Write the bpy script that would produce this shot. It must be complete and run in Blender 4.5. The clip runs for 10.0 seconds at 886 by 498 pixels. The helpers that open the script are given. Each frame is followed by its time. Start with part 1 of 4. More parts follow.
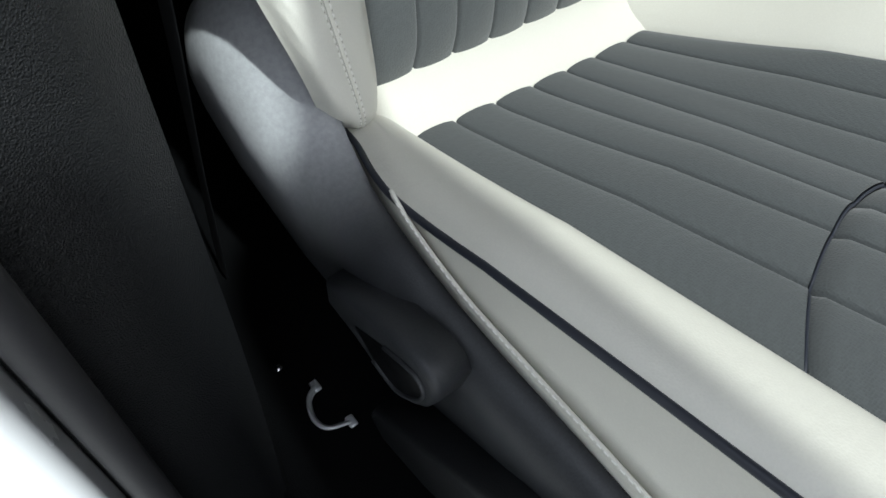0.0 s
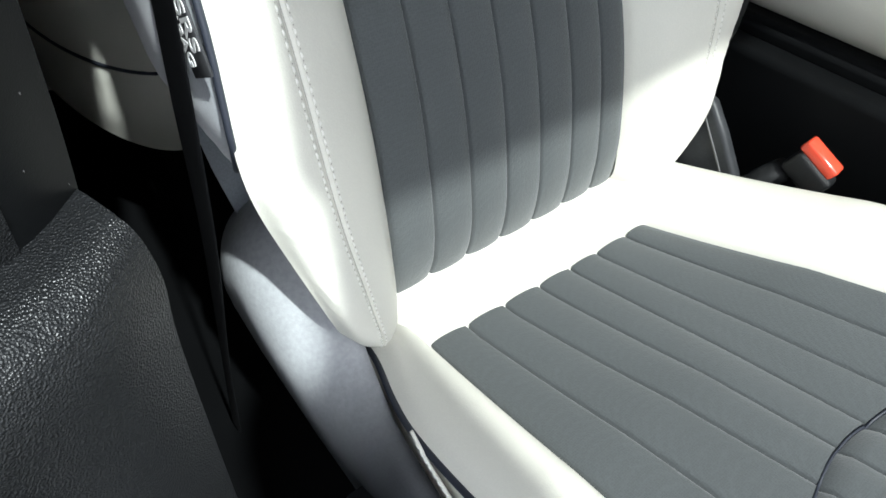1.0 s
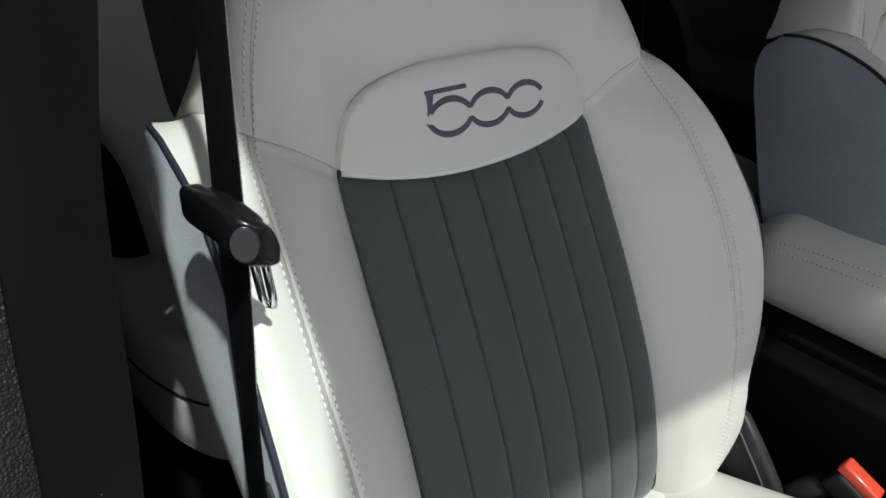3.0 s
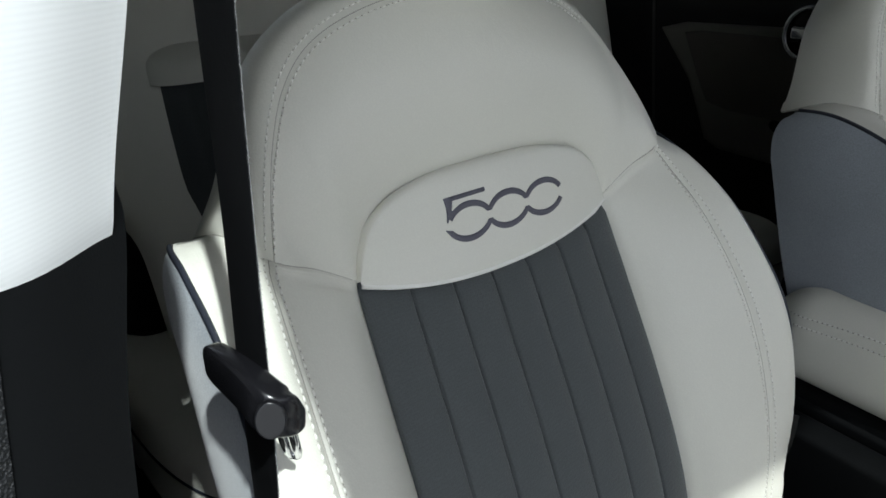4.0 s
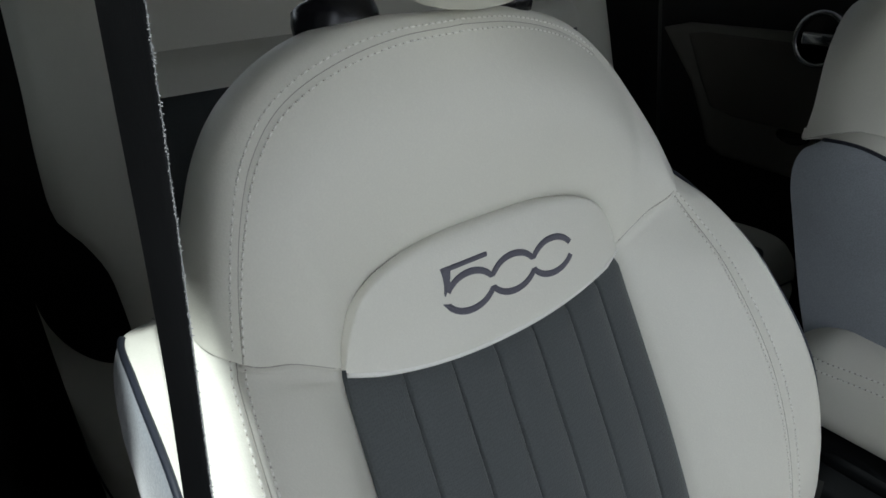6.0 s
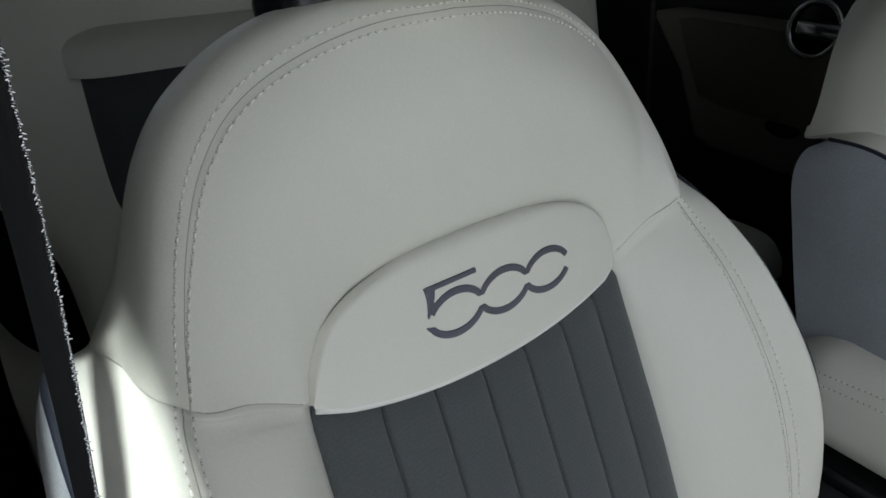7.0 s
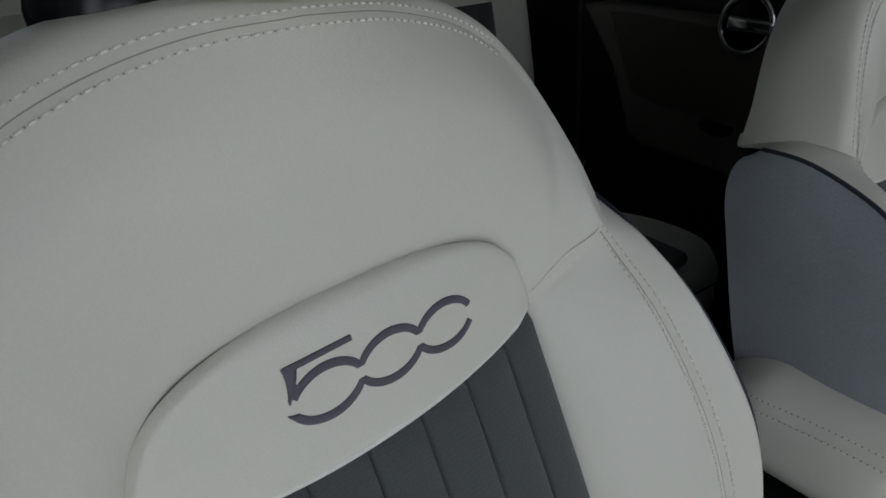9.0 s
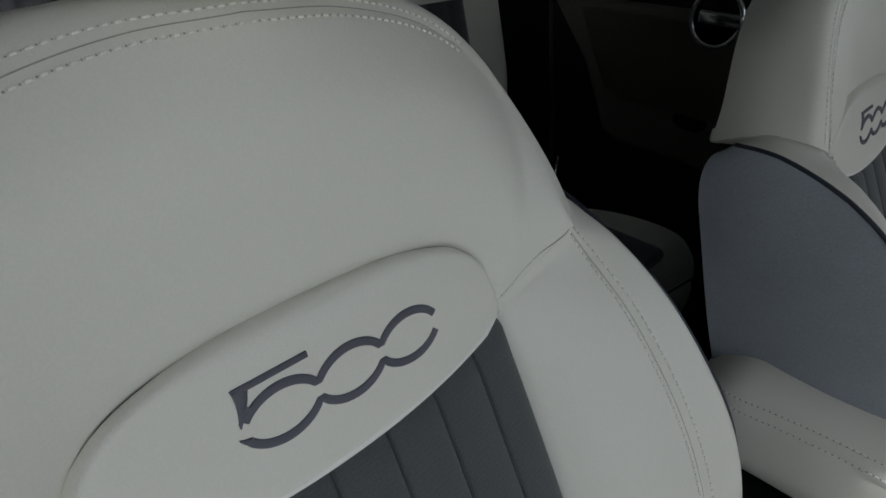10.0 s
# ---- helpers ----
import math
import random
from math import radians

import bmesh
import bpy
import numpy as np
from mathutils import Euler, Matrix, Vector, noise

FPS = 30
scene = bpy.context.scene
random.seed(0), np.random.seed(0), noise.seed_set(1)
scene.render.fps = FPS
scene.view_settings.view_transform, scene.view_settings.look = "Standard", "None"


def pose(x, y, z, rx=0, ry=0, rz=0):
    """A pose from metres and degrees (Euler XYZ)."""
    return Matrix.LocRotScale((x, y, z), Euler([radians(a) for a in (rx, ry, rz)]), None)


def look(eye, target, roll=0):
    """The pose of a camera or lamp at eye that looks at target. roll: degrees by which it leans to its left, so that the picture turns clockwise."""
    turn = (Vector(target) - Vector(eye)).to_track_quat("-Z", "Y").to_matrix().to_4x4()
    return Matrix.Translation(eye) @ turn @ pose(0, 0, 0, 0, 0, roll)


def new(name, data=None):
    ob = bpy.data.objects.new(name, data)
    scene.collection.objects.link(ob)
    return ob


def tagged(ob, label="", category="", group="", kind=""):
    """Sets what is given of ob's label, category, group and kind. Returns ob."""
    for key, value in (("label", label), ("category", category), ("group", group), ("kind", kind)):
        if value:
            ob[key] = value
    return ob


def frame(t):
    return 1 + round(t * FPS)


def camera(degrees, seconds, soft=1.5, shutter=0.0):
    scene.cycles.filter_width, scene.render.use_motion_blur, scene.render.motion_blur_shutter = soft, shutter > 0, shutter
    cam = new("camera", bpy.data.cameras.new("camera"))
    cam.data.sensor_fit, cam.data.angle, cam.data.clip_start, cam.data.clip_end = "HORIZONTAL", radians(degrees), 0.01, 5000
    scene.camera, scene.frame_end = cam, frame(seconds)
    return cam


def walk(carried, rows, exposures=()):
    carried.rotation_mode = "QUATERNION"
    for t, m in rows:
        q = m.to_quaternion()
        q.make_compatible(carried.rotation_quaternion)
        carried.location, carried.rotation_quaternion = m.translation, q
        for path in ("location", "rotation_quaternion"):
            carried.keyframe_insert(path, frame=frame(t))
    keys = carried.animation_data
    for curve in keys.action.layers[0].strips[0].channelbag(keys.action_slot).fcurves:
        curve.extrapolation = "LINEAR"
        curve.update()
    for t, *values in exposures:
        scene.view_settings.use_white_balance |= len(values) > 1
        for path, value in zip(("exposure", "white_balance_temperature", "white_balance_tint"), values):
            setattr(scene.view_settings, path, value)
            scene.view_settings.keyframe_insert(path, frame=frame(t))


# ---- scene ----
cam = camera(69.7, 10.0, 1.6)
METRES, EYE, TILT, LEAN, TURN = 0.58, 0.55, -49.7, -2.2, -39.44
ROWS = [
    (0.0, 0.0, 0.0, 0.0, -0.0, -0.0, -0.0),
    (0.5, -0.0153, -0.0358, 0.1007, -0.39, 1.91, -1.27),
    (1.0, -0.0288, -0.0664, 0.2035, -0.61, 4.48, -1.31),
    (1.5, -0.0394, -0.1027, 0.2804, 0.63, 8.78, -0.55),
    (2.0, -0.0389, -0.1478, 0.3314, 2.39, 12.77, -0.73),
    (2.5, -0.0394, -0.1828, 0.3843, 3.05, 16.92, -1.0),
    (3.0, -0.0367, -0.2096, 0.4335, 3.23, 19.79, -0.58),
    (4.5, -0.0501, -0.2318, 0.5493, 5.18, 23.89, 0.3),
    (5.0, -0.0489, -0.2289, 0.5829, 5.07, 23.86, 0.14),
    (5.5, -0.0496, -0.2112, 0.6154, 4.76, 22.96, 0.45),
    (7.0, -0.0694, -0.12, 0.7113, 1.55, 19.63, 0.62),
    (7.5, -0.062, -0.0911, 0.7394, 0.73, 19.36, 1.07),
    (8.0, -0.0486, -0.0676, 0.7624, -0.61, 19.09, 1.64),
    (8.5, -0.0217, -0.0458, 0.7798, -2.12, 18.81, 2.83),
    (9.0, -0.0039, -0.0295, 0.8037, -2.29, 18.5, 3.52),
    (9.5, 0.0099, -0.0178, 0.8128, -3.1, 18.36, 4.26),
    (10.0, 0.0143, -0.0068, 0.8185, -3.54, 18.24, 5.25),
]
walk(cam, [(t, pose(0, 0, EYE, TILT, LEAN, TURN) @ pose(METRES * x, METRES * y, METRES * z, 90 + pitch, roll, yaw)) for t, x, y, z, yaw, pitch, roll in ROWS], exposures=[(0.0, 1.12), (0.5, 0.66), (1.0, 1.85), (1.5, 2.05), (2.0, 1.4), (2.5, 0.88), (3.0, 0.93), (4.5, 1.32), (5.5, 1.24), (7.5, 1.25), (10.0, 0.88)])

# ---- world, sun ----
SUN_WAY = Vector((0.07, 0.77, -1.0)).normalized()
world = bpy.data.worlds.new("sky")
scene.world = world
world.use_nodes = True
wn = world.node_tree.nodes
sky = wn.new("ShaderNodeTexSky")
sky.sky_type = "NISHITA"
sky.sun_disc = False
sky.sun_elevation = math.asin(-SUN_WAY.z)
sky.sun_rotation = math.atan2(-SUN_WAY.x, -SUN_WAY.y)
wn["Background"].inputs[1].default_value = 0.142
soften = wn.new("ShaderNodeHueSaturation")
soften.inputs["Saturation"].default_value = 0.42
world.node_tree.links.new(sky.outputs[0], soften.inputs["Color"])
haze = wn.new("ShaderNodeMix")
haze.data_type = "RGBA"
haze.inputs[0].default_value = 0.5
haze.inputs[7].default_value = (4.7, 5.2, 5.9, 1)
world.node_tree.links.new(soften.outputs[0], haze.inputs[6])
world.node_tree.links.new(haze.outputs[2], wn["Background"].inputs[0])
sun_data = bpy.data.lights.new("sun", "SUN")
sun_data.energy = 2.4
sun_data.angle = radians(1.4)
sun_data.color = (0.9, 0.98, 0.98)
sun = new("sun", sun_data)
sun.matrix_world = look((-0.5, -3, 4), Vector((-0.5, -3, 4)) + SUN_WAY)


# ---- materials ----
def material(name, base, rough=0.5, metal=0.0, grain=900.0, bump=0.15, depth=0.0004, blotch=0.12, blotch_scale=9.0,
             tint=None, coat=0.0, kind="noise", sheen=0.0, gloss=0.5):
    """A surface with large soft blotches, fine grain and fine relief."""
    m = bpy.data.materials.new(name)
    m.use_nodes = True
    nt = m.node_tree
    b = nt.nodes["Principled BSDF"]
    b.inputs["Roughness"].default_value = rough
    b.inputs["Metallic"].default_value = metal
    b.inputs["Coat Weight"].default_value = coat
    b.inputs["Specular IOR Level"].default_value = gloss
    b.inputs["Sheen Weight"].default_value = sheen
    co = nt.nodes.new("ShaderNodeTexCoord")
    big = nt.nodes.new("ShaderNodeTexNoise")
    big.inputs["Scale"].default_value = blotch_scale
    big.inputs["Detail"].default_value = 5
    nt.links.new(co.outputs["Object"], big.inputs["Vector"])
    if kind == "leather":
        fine = nt.nodes.new("ShaderNodeTexVoronoi")
        fine.inputs["Scale"].default_value = grain
        out = fine.outputs["Distance"]
    elif kind == "weave":
        fine = nt.nodes.new("ShaderNodeTexVoronoi")
        fine.inputs["Scale"].default_value = grain
        fine.inputs["Randomness"].default_value = 0.5
        out = fine.outputs["Distance"]
    elif kind == "speckle":
        fine = nt.nodes.new("ShaderNodeTexVoronoi")
        fine.feature = "SMOOTH_F1"
        fine.inputs["Scale"].default_value = grain
        fine.inputs["Smoothness"].default_value = 0.35
        out = fine.outputs["Distance"]
    elif kind == "ribs":
        fine = nt.nodes.new("ShaderNodeTexWave")
        fine.bands_direction = "Z"
        fine.inputs["Scale"].default_value = grain
        fine.inputs["Distortion"].default_value = 0.6
        out = fine.outputs["Fac"]
    else:
        fine = nt.nodes.new("ShaderNodeTexNoise")
        fine.inputs["Scale"].default_value = grain
        fine.inputs["Detail"].default_value = 3
        out = fine.outputs["Fac"]
    nt.links.new(co.outputs["Object"], fine.inputs["Vector"])
    dark = [c * (1 - blotch) for c in base]
    light = [min(1, c * (1 + blotch)) for c in (tint or base)]
    ramp = nt.nodes.new("ShaderNodeMix")
    ramp.data_type = "RGBA"
    ramp.inputs[6].default_value = (*dark, 1)
    ramp.inputs[7].default_value = (*light, 1)
    nt.links.new(big.outputs["Fac"], ramp.inputs[0])
    mul = nt.nodes.new("ShaderNodeMix")
    mul.data_type = "RGBA"
    mul.blend_type = "MULTIPLY"
    mul.inputs[0].default_value = min(1.0, blotch * (2.4 if kind == "weave" else 1.5))
    nt.links.new(ramp.outputs[2], mul.inputs[6])
    nt.links.new(out, mul.inputs[7])
    nt.links.new(mul.outputs[2], b.inputs["Base Color"])
    rr = nt.nodes.new("ShaderNodeMapRange")
    rr.inputs[3].default_value = max(0.03, rough - 0.09)
    rr.inputs[4].default_value = min(1.0, rough + 0.09)
    nt.links.new(big.outputs["Fac"], rr.inputs[0])
    nt.links.new(rr.outputs[0], b.inputs["Roughness"])
    bp = nt.nodes.new("ShaderNodeBump")
    bp.inputs["Strength"].default_value = bump
    bp.inputs["Distance"].default_value = depth
    nt.links.new(out, bp.inputs["Height"])
    if kind == "leather":
        wr = nt.nodes.new("ShaderNodeTexNoise")
        wr.inputs["Scale"].default_value = 55
        wr.inputs["Detail"].default_value = 6
        wr.inputs["Distortion"].default_value = 0.8
        nt.links.new(co.outputs["Object"], wr.inputs["Vector"])
        bw = nt.nodes.new("ShaderNodeBump")
        bw.inputs["Strength"].default_value = 0.3
        bw.inputs["Distance"].default_value = 0.0012
        nt.links.new(wr.outputs["Fac"], bw.inputs["Height"])
        nt.links.new(bp.outputs[0], bw.inputs["Normal"])
        nt.links.new(bw.outputs[0], b.inputs["Normal"])
    else:
        nt.links.new(bp.outputs[0], b.inputs["Normal"])
    return m


CREAM = material("cream_leather", (0.713, 0.702, 0.626), 0.43, kind="leather", grain=820, bump=0.16, depth=0.0005, blotch=0.035)
WELT = material("pale_welt_leather", (0.82, 0.81, 0.76), 0.4, kind="leather", grain=900, bump=0.1, depth=0.0004, blotch=0.02)
THREAD = material("cream_thread", (0.84, 0.83, 0.77), 0.65, bump=0.1, blotch=0.02)
HOLE_SHADE = material("needle_hole_and_gap_shade", (0.36, 0.33, 0.285), 0.9, blotch=0.02)
SEAMDARK = material("seam_thread", (0.4, 0.38, 0.33), 0.85)
FABRIC = material("charcoal_fabric", (0.073, 0.082, 0.084), 0.85, kind="weave", grain=640, bump=0.5, depth=0.0006, blotch=0.13, sheen=0.25)
SIDEFAB = material("grey_side_fabric", (0.345, 0.375, 0.41), 0.9, grain=750, bump=0.5, depth=0.0006, blotch=0.3, sheen=0.5)
PIPING = material("dark_blue_piping", (0.02, 0.024, 0.035), 0.5, bump=0.1)
PIPEGREY = material("grey_piping", (0.12, 0.12, 0.12), 0.6)
LOGO = material("slate_embroidery", (0.11, 0.108, 0.135), 0.55, grain=2500, bump=0.6, depth=0.0004, blotch=0.15)
BLACK = material("black_grained_plastic", (0.011, 0.012, 0.013), 0.42, grain=1200, bump=0.6, depth=0.0008, blotch=0.15, gloss=0.25)
SMOOTHBLACK = material("smooth_black_plastic", (0.0045, 0.005, 0.0055), 0.5, grain=1600, bump=0.15, depth=0.0004, blotch=0.1, gloss=0.1)
GRAINED = material("black_grained_plastic_trim", (0.012, 0.0128, 0.0138), 0.32, kind="speckle", grain=1250, bump=0.7, depth=0.0008, blotch=0.25, gloss=0.32)
SEATPLASTIC = material("scuffed_black_plastic", (0.04, 0.043, 0.047), 0.42, grain=700, bump=0.3, depth=0.0005, blotch=0.35, blotch_scale=45, gloss=0.3)
GLOSSBLACK = material("satin_black_plastic", (0.008, 0.008, 0.0095), 0.25, bump=0.05, gloss=0.35)
CARPET = material("charcoal_carpet", (0.004, 0.0043, 0.0047), 0.95, gloss=0.03, grain=900, bump=0.9, depth=0.002, blotch=0.3)
BELT = material("black_webbing", (0.006, 0.0064, 0.0075), 0.6, kind="weave", grain=1400, bump=0.2, depth=0.0005, blotch=0.1, gloss=0.2)
FUZZ = material("frayed_webbing_edge", (0.3, 0.3, 0.31), 0.8)
STEEL = material("chromed_steel", (0.72, 0.73, 0.75), 0.14, metal=1.0, bump=0.02, blotch=0.05)
DULL = material("dull_grey_metal", (0.5, 0.52, 0.54), 0.45, metal=0.6, blotch=0.1)
RED = material("red_plastic", (0.75, 0.08, 0.04), 0.14, bump=0.05, blotch=0.05)
WHITEVINYL = material("white_ribbed_vinyl", (0.86, 0.87, 0.87), 0.55, kind="ribs", grain=250, bump=0.03, depth=0.0003, blotch=0.02)
WHITEPAINT = material("white_car_paint", (0.8, 0.81, 0.82), 0.25, bump=0.02, coat=0.5, blotch=0.02)
DIMBEIGE = material("brown_door_fabric", (0.1, 0.094, 0.079), 0.8, grain=600, bump=0.3, depth=0.0005, blotch=0.08)
BEIGE = material("beige_door_vinyl", (0.14, 0.133, 0.115), 0.6, kind="leather", grain=500, bump=0.3, depth=0.0005, blotch=0.05)
HEADLINER = material("grey_headliner", (0.16, 0.16, 0.153), 0.95, grain=1200, bump=0.4, blotch=0.06)
WHITEINK = material("white_print", (0.75, 0.75, 0.74), 0.6)
TAG = material("black_woven_tag", (0.03, 0.031, 0.034), 0.75, kind="weave", grain=500, bump=0.3)
ASPHALT = material("pale_concrete", (0.52, 0.51, 0.49), 0.9, grain=120, bump=0.5, depth=0.004, blotch=0.25, blotch_scale=1.5)
BLOCKERWALL = material("dark_blocker_wall", (0.1, 0.095, 0.09), 0.9, grain=90, bump=0.5, depth=0.004, blotch=0.2, blotch_scale=1.2)
RUBBER = material("black_door_seal", (0.02, 0.02, 0.022), 0.6, grain=500, bump=0.2)


# laminated glass that lets most of the daylight through
SCREENGLASS = bpy.data.materials.new("tinted_windscreen_glass")
SCREENGLASS.use_nodes = True
sn = SCREENGLASS.node_tree.nodes
tint_node = sn.new("ShaderNodeBsdfTransparent")
tint_node.inputs[0].default_value = (0.91, 0.9, 0.89, 1)
shine = sn.new("ShaderNodeBsdfGlossy")
shine.inputs["Roughness"].default_value = 0.02
blend_node = sn.new("ShaderNodeMixShader")
blend_node.inputs[0].default_value = 0.06
SCREENGLASS.node_tree.links.new(tint_node.outputs[0], blend_node.inputs[1])
SCREENGLASS.node_tree.links.new(shine.outputs[0], blend_node.inputs[2])
SCREENGLASS.node_tree.links.new(blend_node.outputs[0], sn["Material Output"].inputs[0])

# the side cover's rounded end has sunlight painted pale into its colour, broken by scuffs
SUNPAINTED = SEATPLASTIC.copy()
SUNPAINTED.name = "scuffed_plastic_painted_sun"
nt = SUNPAINTED.node_tree
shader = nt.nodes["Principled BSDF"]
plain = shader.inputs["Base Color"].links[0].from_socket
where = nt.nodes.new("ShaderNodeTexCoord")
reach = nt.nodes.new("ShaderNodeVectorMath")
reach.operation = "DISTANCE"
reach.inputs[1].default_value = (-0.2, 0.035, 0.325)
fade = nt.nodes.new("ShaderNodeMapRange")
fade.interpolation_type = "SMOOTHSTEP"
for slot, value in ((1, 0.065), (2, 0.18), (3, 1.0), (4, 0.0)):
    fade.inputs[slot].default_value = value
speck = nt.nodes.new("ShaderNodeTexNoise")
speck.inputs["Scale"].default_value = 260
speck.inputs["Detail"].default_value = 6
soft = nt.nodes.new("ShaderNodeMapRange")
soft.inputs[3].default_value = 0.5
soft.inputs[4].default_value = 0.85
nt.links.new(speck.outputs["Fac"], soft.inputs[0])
sun_amount = nt.nodes.new("ShaderNodeMath")
sun_amount.operation = "MULTIPLY"
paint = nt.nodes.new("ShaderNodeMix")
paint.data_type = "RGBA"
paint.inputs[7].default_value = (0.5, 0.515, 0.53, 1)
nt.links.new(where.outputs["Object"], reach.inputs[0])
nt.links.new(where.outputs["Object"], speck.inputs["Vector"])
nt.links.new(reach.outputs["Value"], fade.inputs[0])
nt.links.new(fade.outputs[0], sun_amount.inputs[0])
nt.links.new(soft.outputs[0], sun_amount.inputs[1])
nt.links.new(sun_amount.outputs[0], paint.inputs[0])
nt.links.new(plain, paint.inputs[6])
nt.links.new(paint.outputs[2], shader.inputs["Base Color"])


# ---- mesh helpers ----
def part(name, bm, mat, parent=None, label="", smooth=True):
    me = bpy.data.meshes.new(name)
    bm.to_mesh(me)
    bm.free()
    me.materials.append(mat)
    for p in me.polygons:
        p.use_smooth = smooth
    ob = new(name, me)
    if parent is not None:
        ob.parent = parent
    if label:
        tagged(ob, label)
    return ob


def thing(name, where, label, category, group="", kind=""):
    ob = new(name)
    ob.location = where
    ob.empty_display_size = 0.05
    return tagged(ob, label, category, group, kind)


def lerp_table(x, table):
    for (x0, y0), (x1, y1) in zip(table, table[1:]):
        if x <= x1:
            k = min(1, max(0, (x - x0) / (x1 - x0)))
            k = k * k * (3 - 2 * k)
            return y0 + (y1 - y0) * k
    return table[-1][1]


def smooth_table(x, table):
    """A smooth curve through (x, y) pairs."""
    n = len(table) - 1
    x = min(table[-1][0], max(table[0][0], x))
    i = max(m for m in range(n) if table[m][0] <= x)
    (x0, y0), (x1, y1) = table[i], table[i + 1]

    def slope(m):
        a, b = table[max(0, m - 1)], table[min(n, m + 1)]
        return (b[1] - a[1]) / (b[0] - a[0])
    h, k = x1 - x0, (x - x0) / (x1 - x0)
    return (y0 * (1 + 2 * k) * (1 - k) ** 2 + h * slope(i) * k * (1 - k) ** 2 + y1 * k * k * (3 - 2 * k) + h * slope(i + 1) * k * k * (k - 1))


def spline(points, k):
    """A Catmull-Rom curve through points, k from 0 to 1."""
    n = len(points) - 1
    s = min(n - 1e-6, max(0.0, k * n))
    i = int(s)
    f = s - i
    p1, p2 = Vector(points[i]), Vector(points[i + 1])
    p0 = Vector(points[i - 1]) if i else 2 * p1 - p2
    p3 = Vector(points[i + 2]) if i + 2 <= n else 2 * p2 - p1
    return 0.5 * (2 * p1 + (p2 - p0) * f + (2 * p0 - 5 * p1 + 4 * p2 - p3) * f * f + (3 * p1 - p0 - 3 * p2 + p3) * f ** 3)


def sheet(nu, nv, f, flip=False):
    """A grid of points f(a, b), with a and b from 0 to 1, in even steps or at the places listed."""
    bm = bmesh.new()
    cols = nu if isinstance(nu, list) else [i / nu for i in range(nu + 1)]
    rows = nv if isinstance(nv, list) else [j / nv for j in range(nv + 1)]
    nu, nv = len(cols) - 1, len(rows) - 1
    vs = [[bm.verts.new(f(a, b)) for b in rows] for a in cols]
    for i in range(nu):
        for j in range(nv):
            q = (vs[i][j], vs[i + 1][j], vs[i + 1][j + 1], vs[i][j + 1])
            bm.faces.new(q[::-1] if flip else q)
    return bm


def tube(points, r, sides=8, bm=None, closed=False, flat=1.0):
    """A cord along points."""
    bm = bm or bmesh.new()
    pts = [Vector(p) for p in points]
    rings = []
    n = len(pts)
    side = None
    for i, p in enumerate(pts):
        a = pts[(i - 1) % n] if closed else pts[max(0, i - 1)]
        b = pts[(i + 1) % n] if closed else pts[min(n - 1, i + 1)]
        d = (b - a).normalized()
        if side is None:
            side = d.orthogonal().normalized()
        side = (side - d * side.dot(d)).normalized()
        up = d.cross(side)
        rings.append([bm.verts.new(p + r * (side * math.cos(t) + up * math.sin(t) * flat))
                      for t in (2 * math.pi * s / sides for s in range(sides))])
    pairs = list(zip(rings, rings[1:])) + ([(rings[-1], rings[0])] if closed else [])
    for u, v in pairs:
        for s in range(sides):
            bm.faces.new((u[s], u[(s + 1) % sides], v[(s + 1) % sides], v[s]))
    if not closed:
        bm.faces.new(rings[0][::-1])
        bm.faces.new(rings[-1])
    return bm


def stitches(curve, length=0.0031, gap=0.0048, r=0.00076, lift=(0, 0, 0)):
    """Short threads along a curve given as dense points."""
    bm = bmesh.new()
    lift = Vector(lift)
    run, last = 0.0, Vector(curve[0])
    start = last
    for p in curve[1:]:
        p = Vector(p)
        run += (p - last).length
        last = p
        if run >= gap:
            d = (p - start).normalized()
            mid = (p + start) / 2 + lift
            tube([mid - d * length / 2, mid - d * length * 0.2 + lift * 0.2, mid + d * length * 0.2 + lift * 0.2, mid + d * length / 2], r, 5, bm)
            run, start = 0.0, p
    return bm


def sew(surface, path, parent, heart, length=0.0024, gap=0.0046, r=0.00062, hole=0.0005):
    """A row of stitches along (a, b) pairs of a surface, and the needle holes between them; heart lies under the surface."""
    threads, holes = bmesh.new(), bmesh.new()
    run, last = 0.0, surface(*path[0])
    start = last
    for a, b in path[1:]:
        p = surface(a, b)
        run += (p - last).length
        last = p
        if run < gap:
            continue
        run = 0.0
        up = (surface(a + 0.004, b) - p).cross(surface(a, b + 0.004) - p).normalized()
        if up.dot(p - heart) < 0:
            up = -up
        d = (p - start).normalized()
        mid = (p + start) / 2
        tube([mid - d * length / 2 - up * 0.0004, mid - d * length * 0.25 + up * 0.0002, mid + d * length * 0.25 + up * 0.0002, mid + d * length / 2 - up * 0.0004], r, 6, threads)
        side = up.orthogonal().normalized()
        holes.faces.new([holes.verts.new(p + up * 0.0002 + hole * (side * math.cos(t) + up.cross(side) * math.sin(t))) for t in (0, 1.05, 2.09, 3.14, 4.19, 5.24)])
        start = p
    row = part("stitching", threads, THREAD, parent)
    part("hole_and_gap_shade", holes, HOLE_SHADE, row)


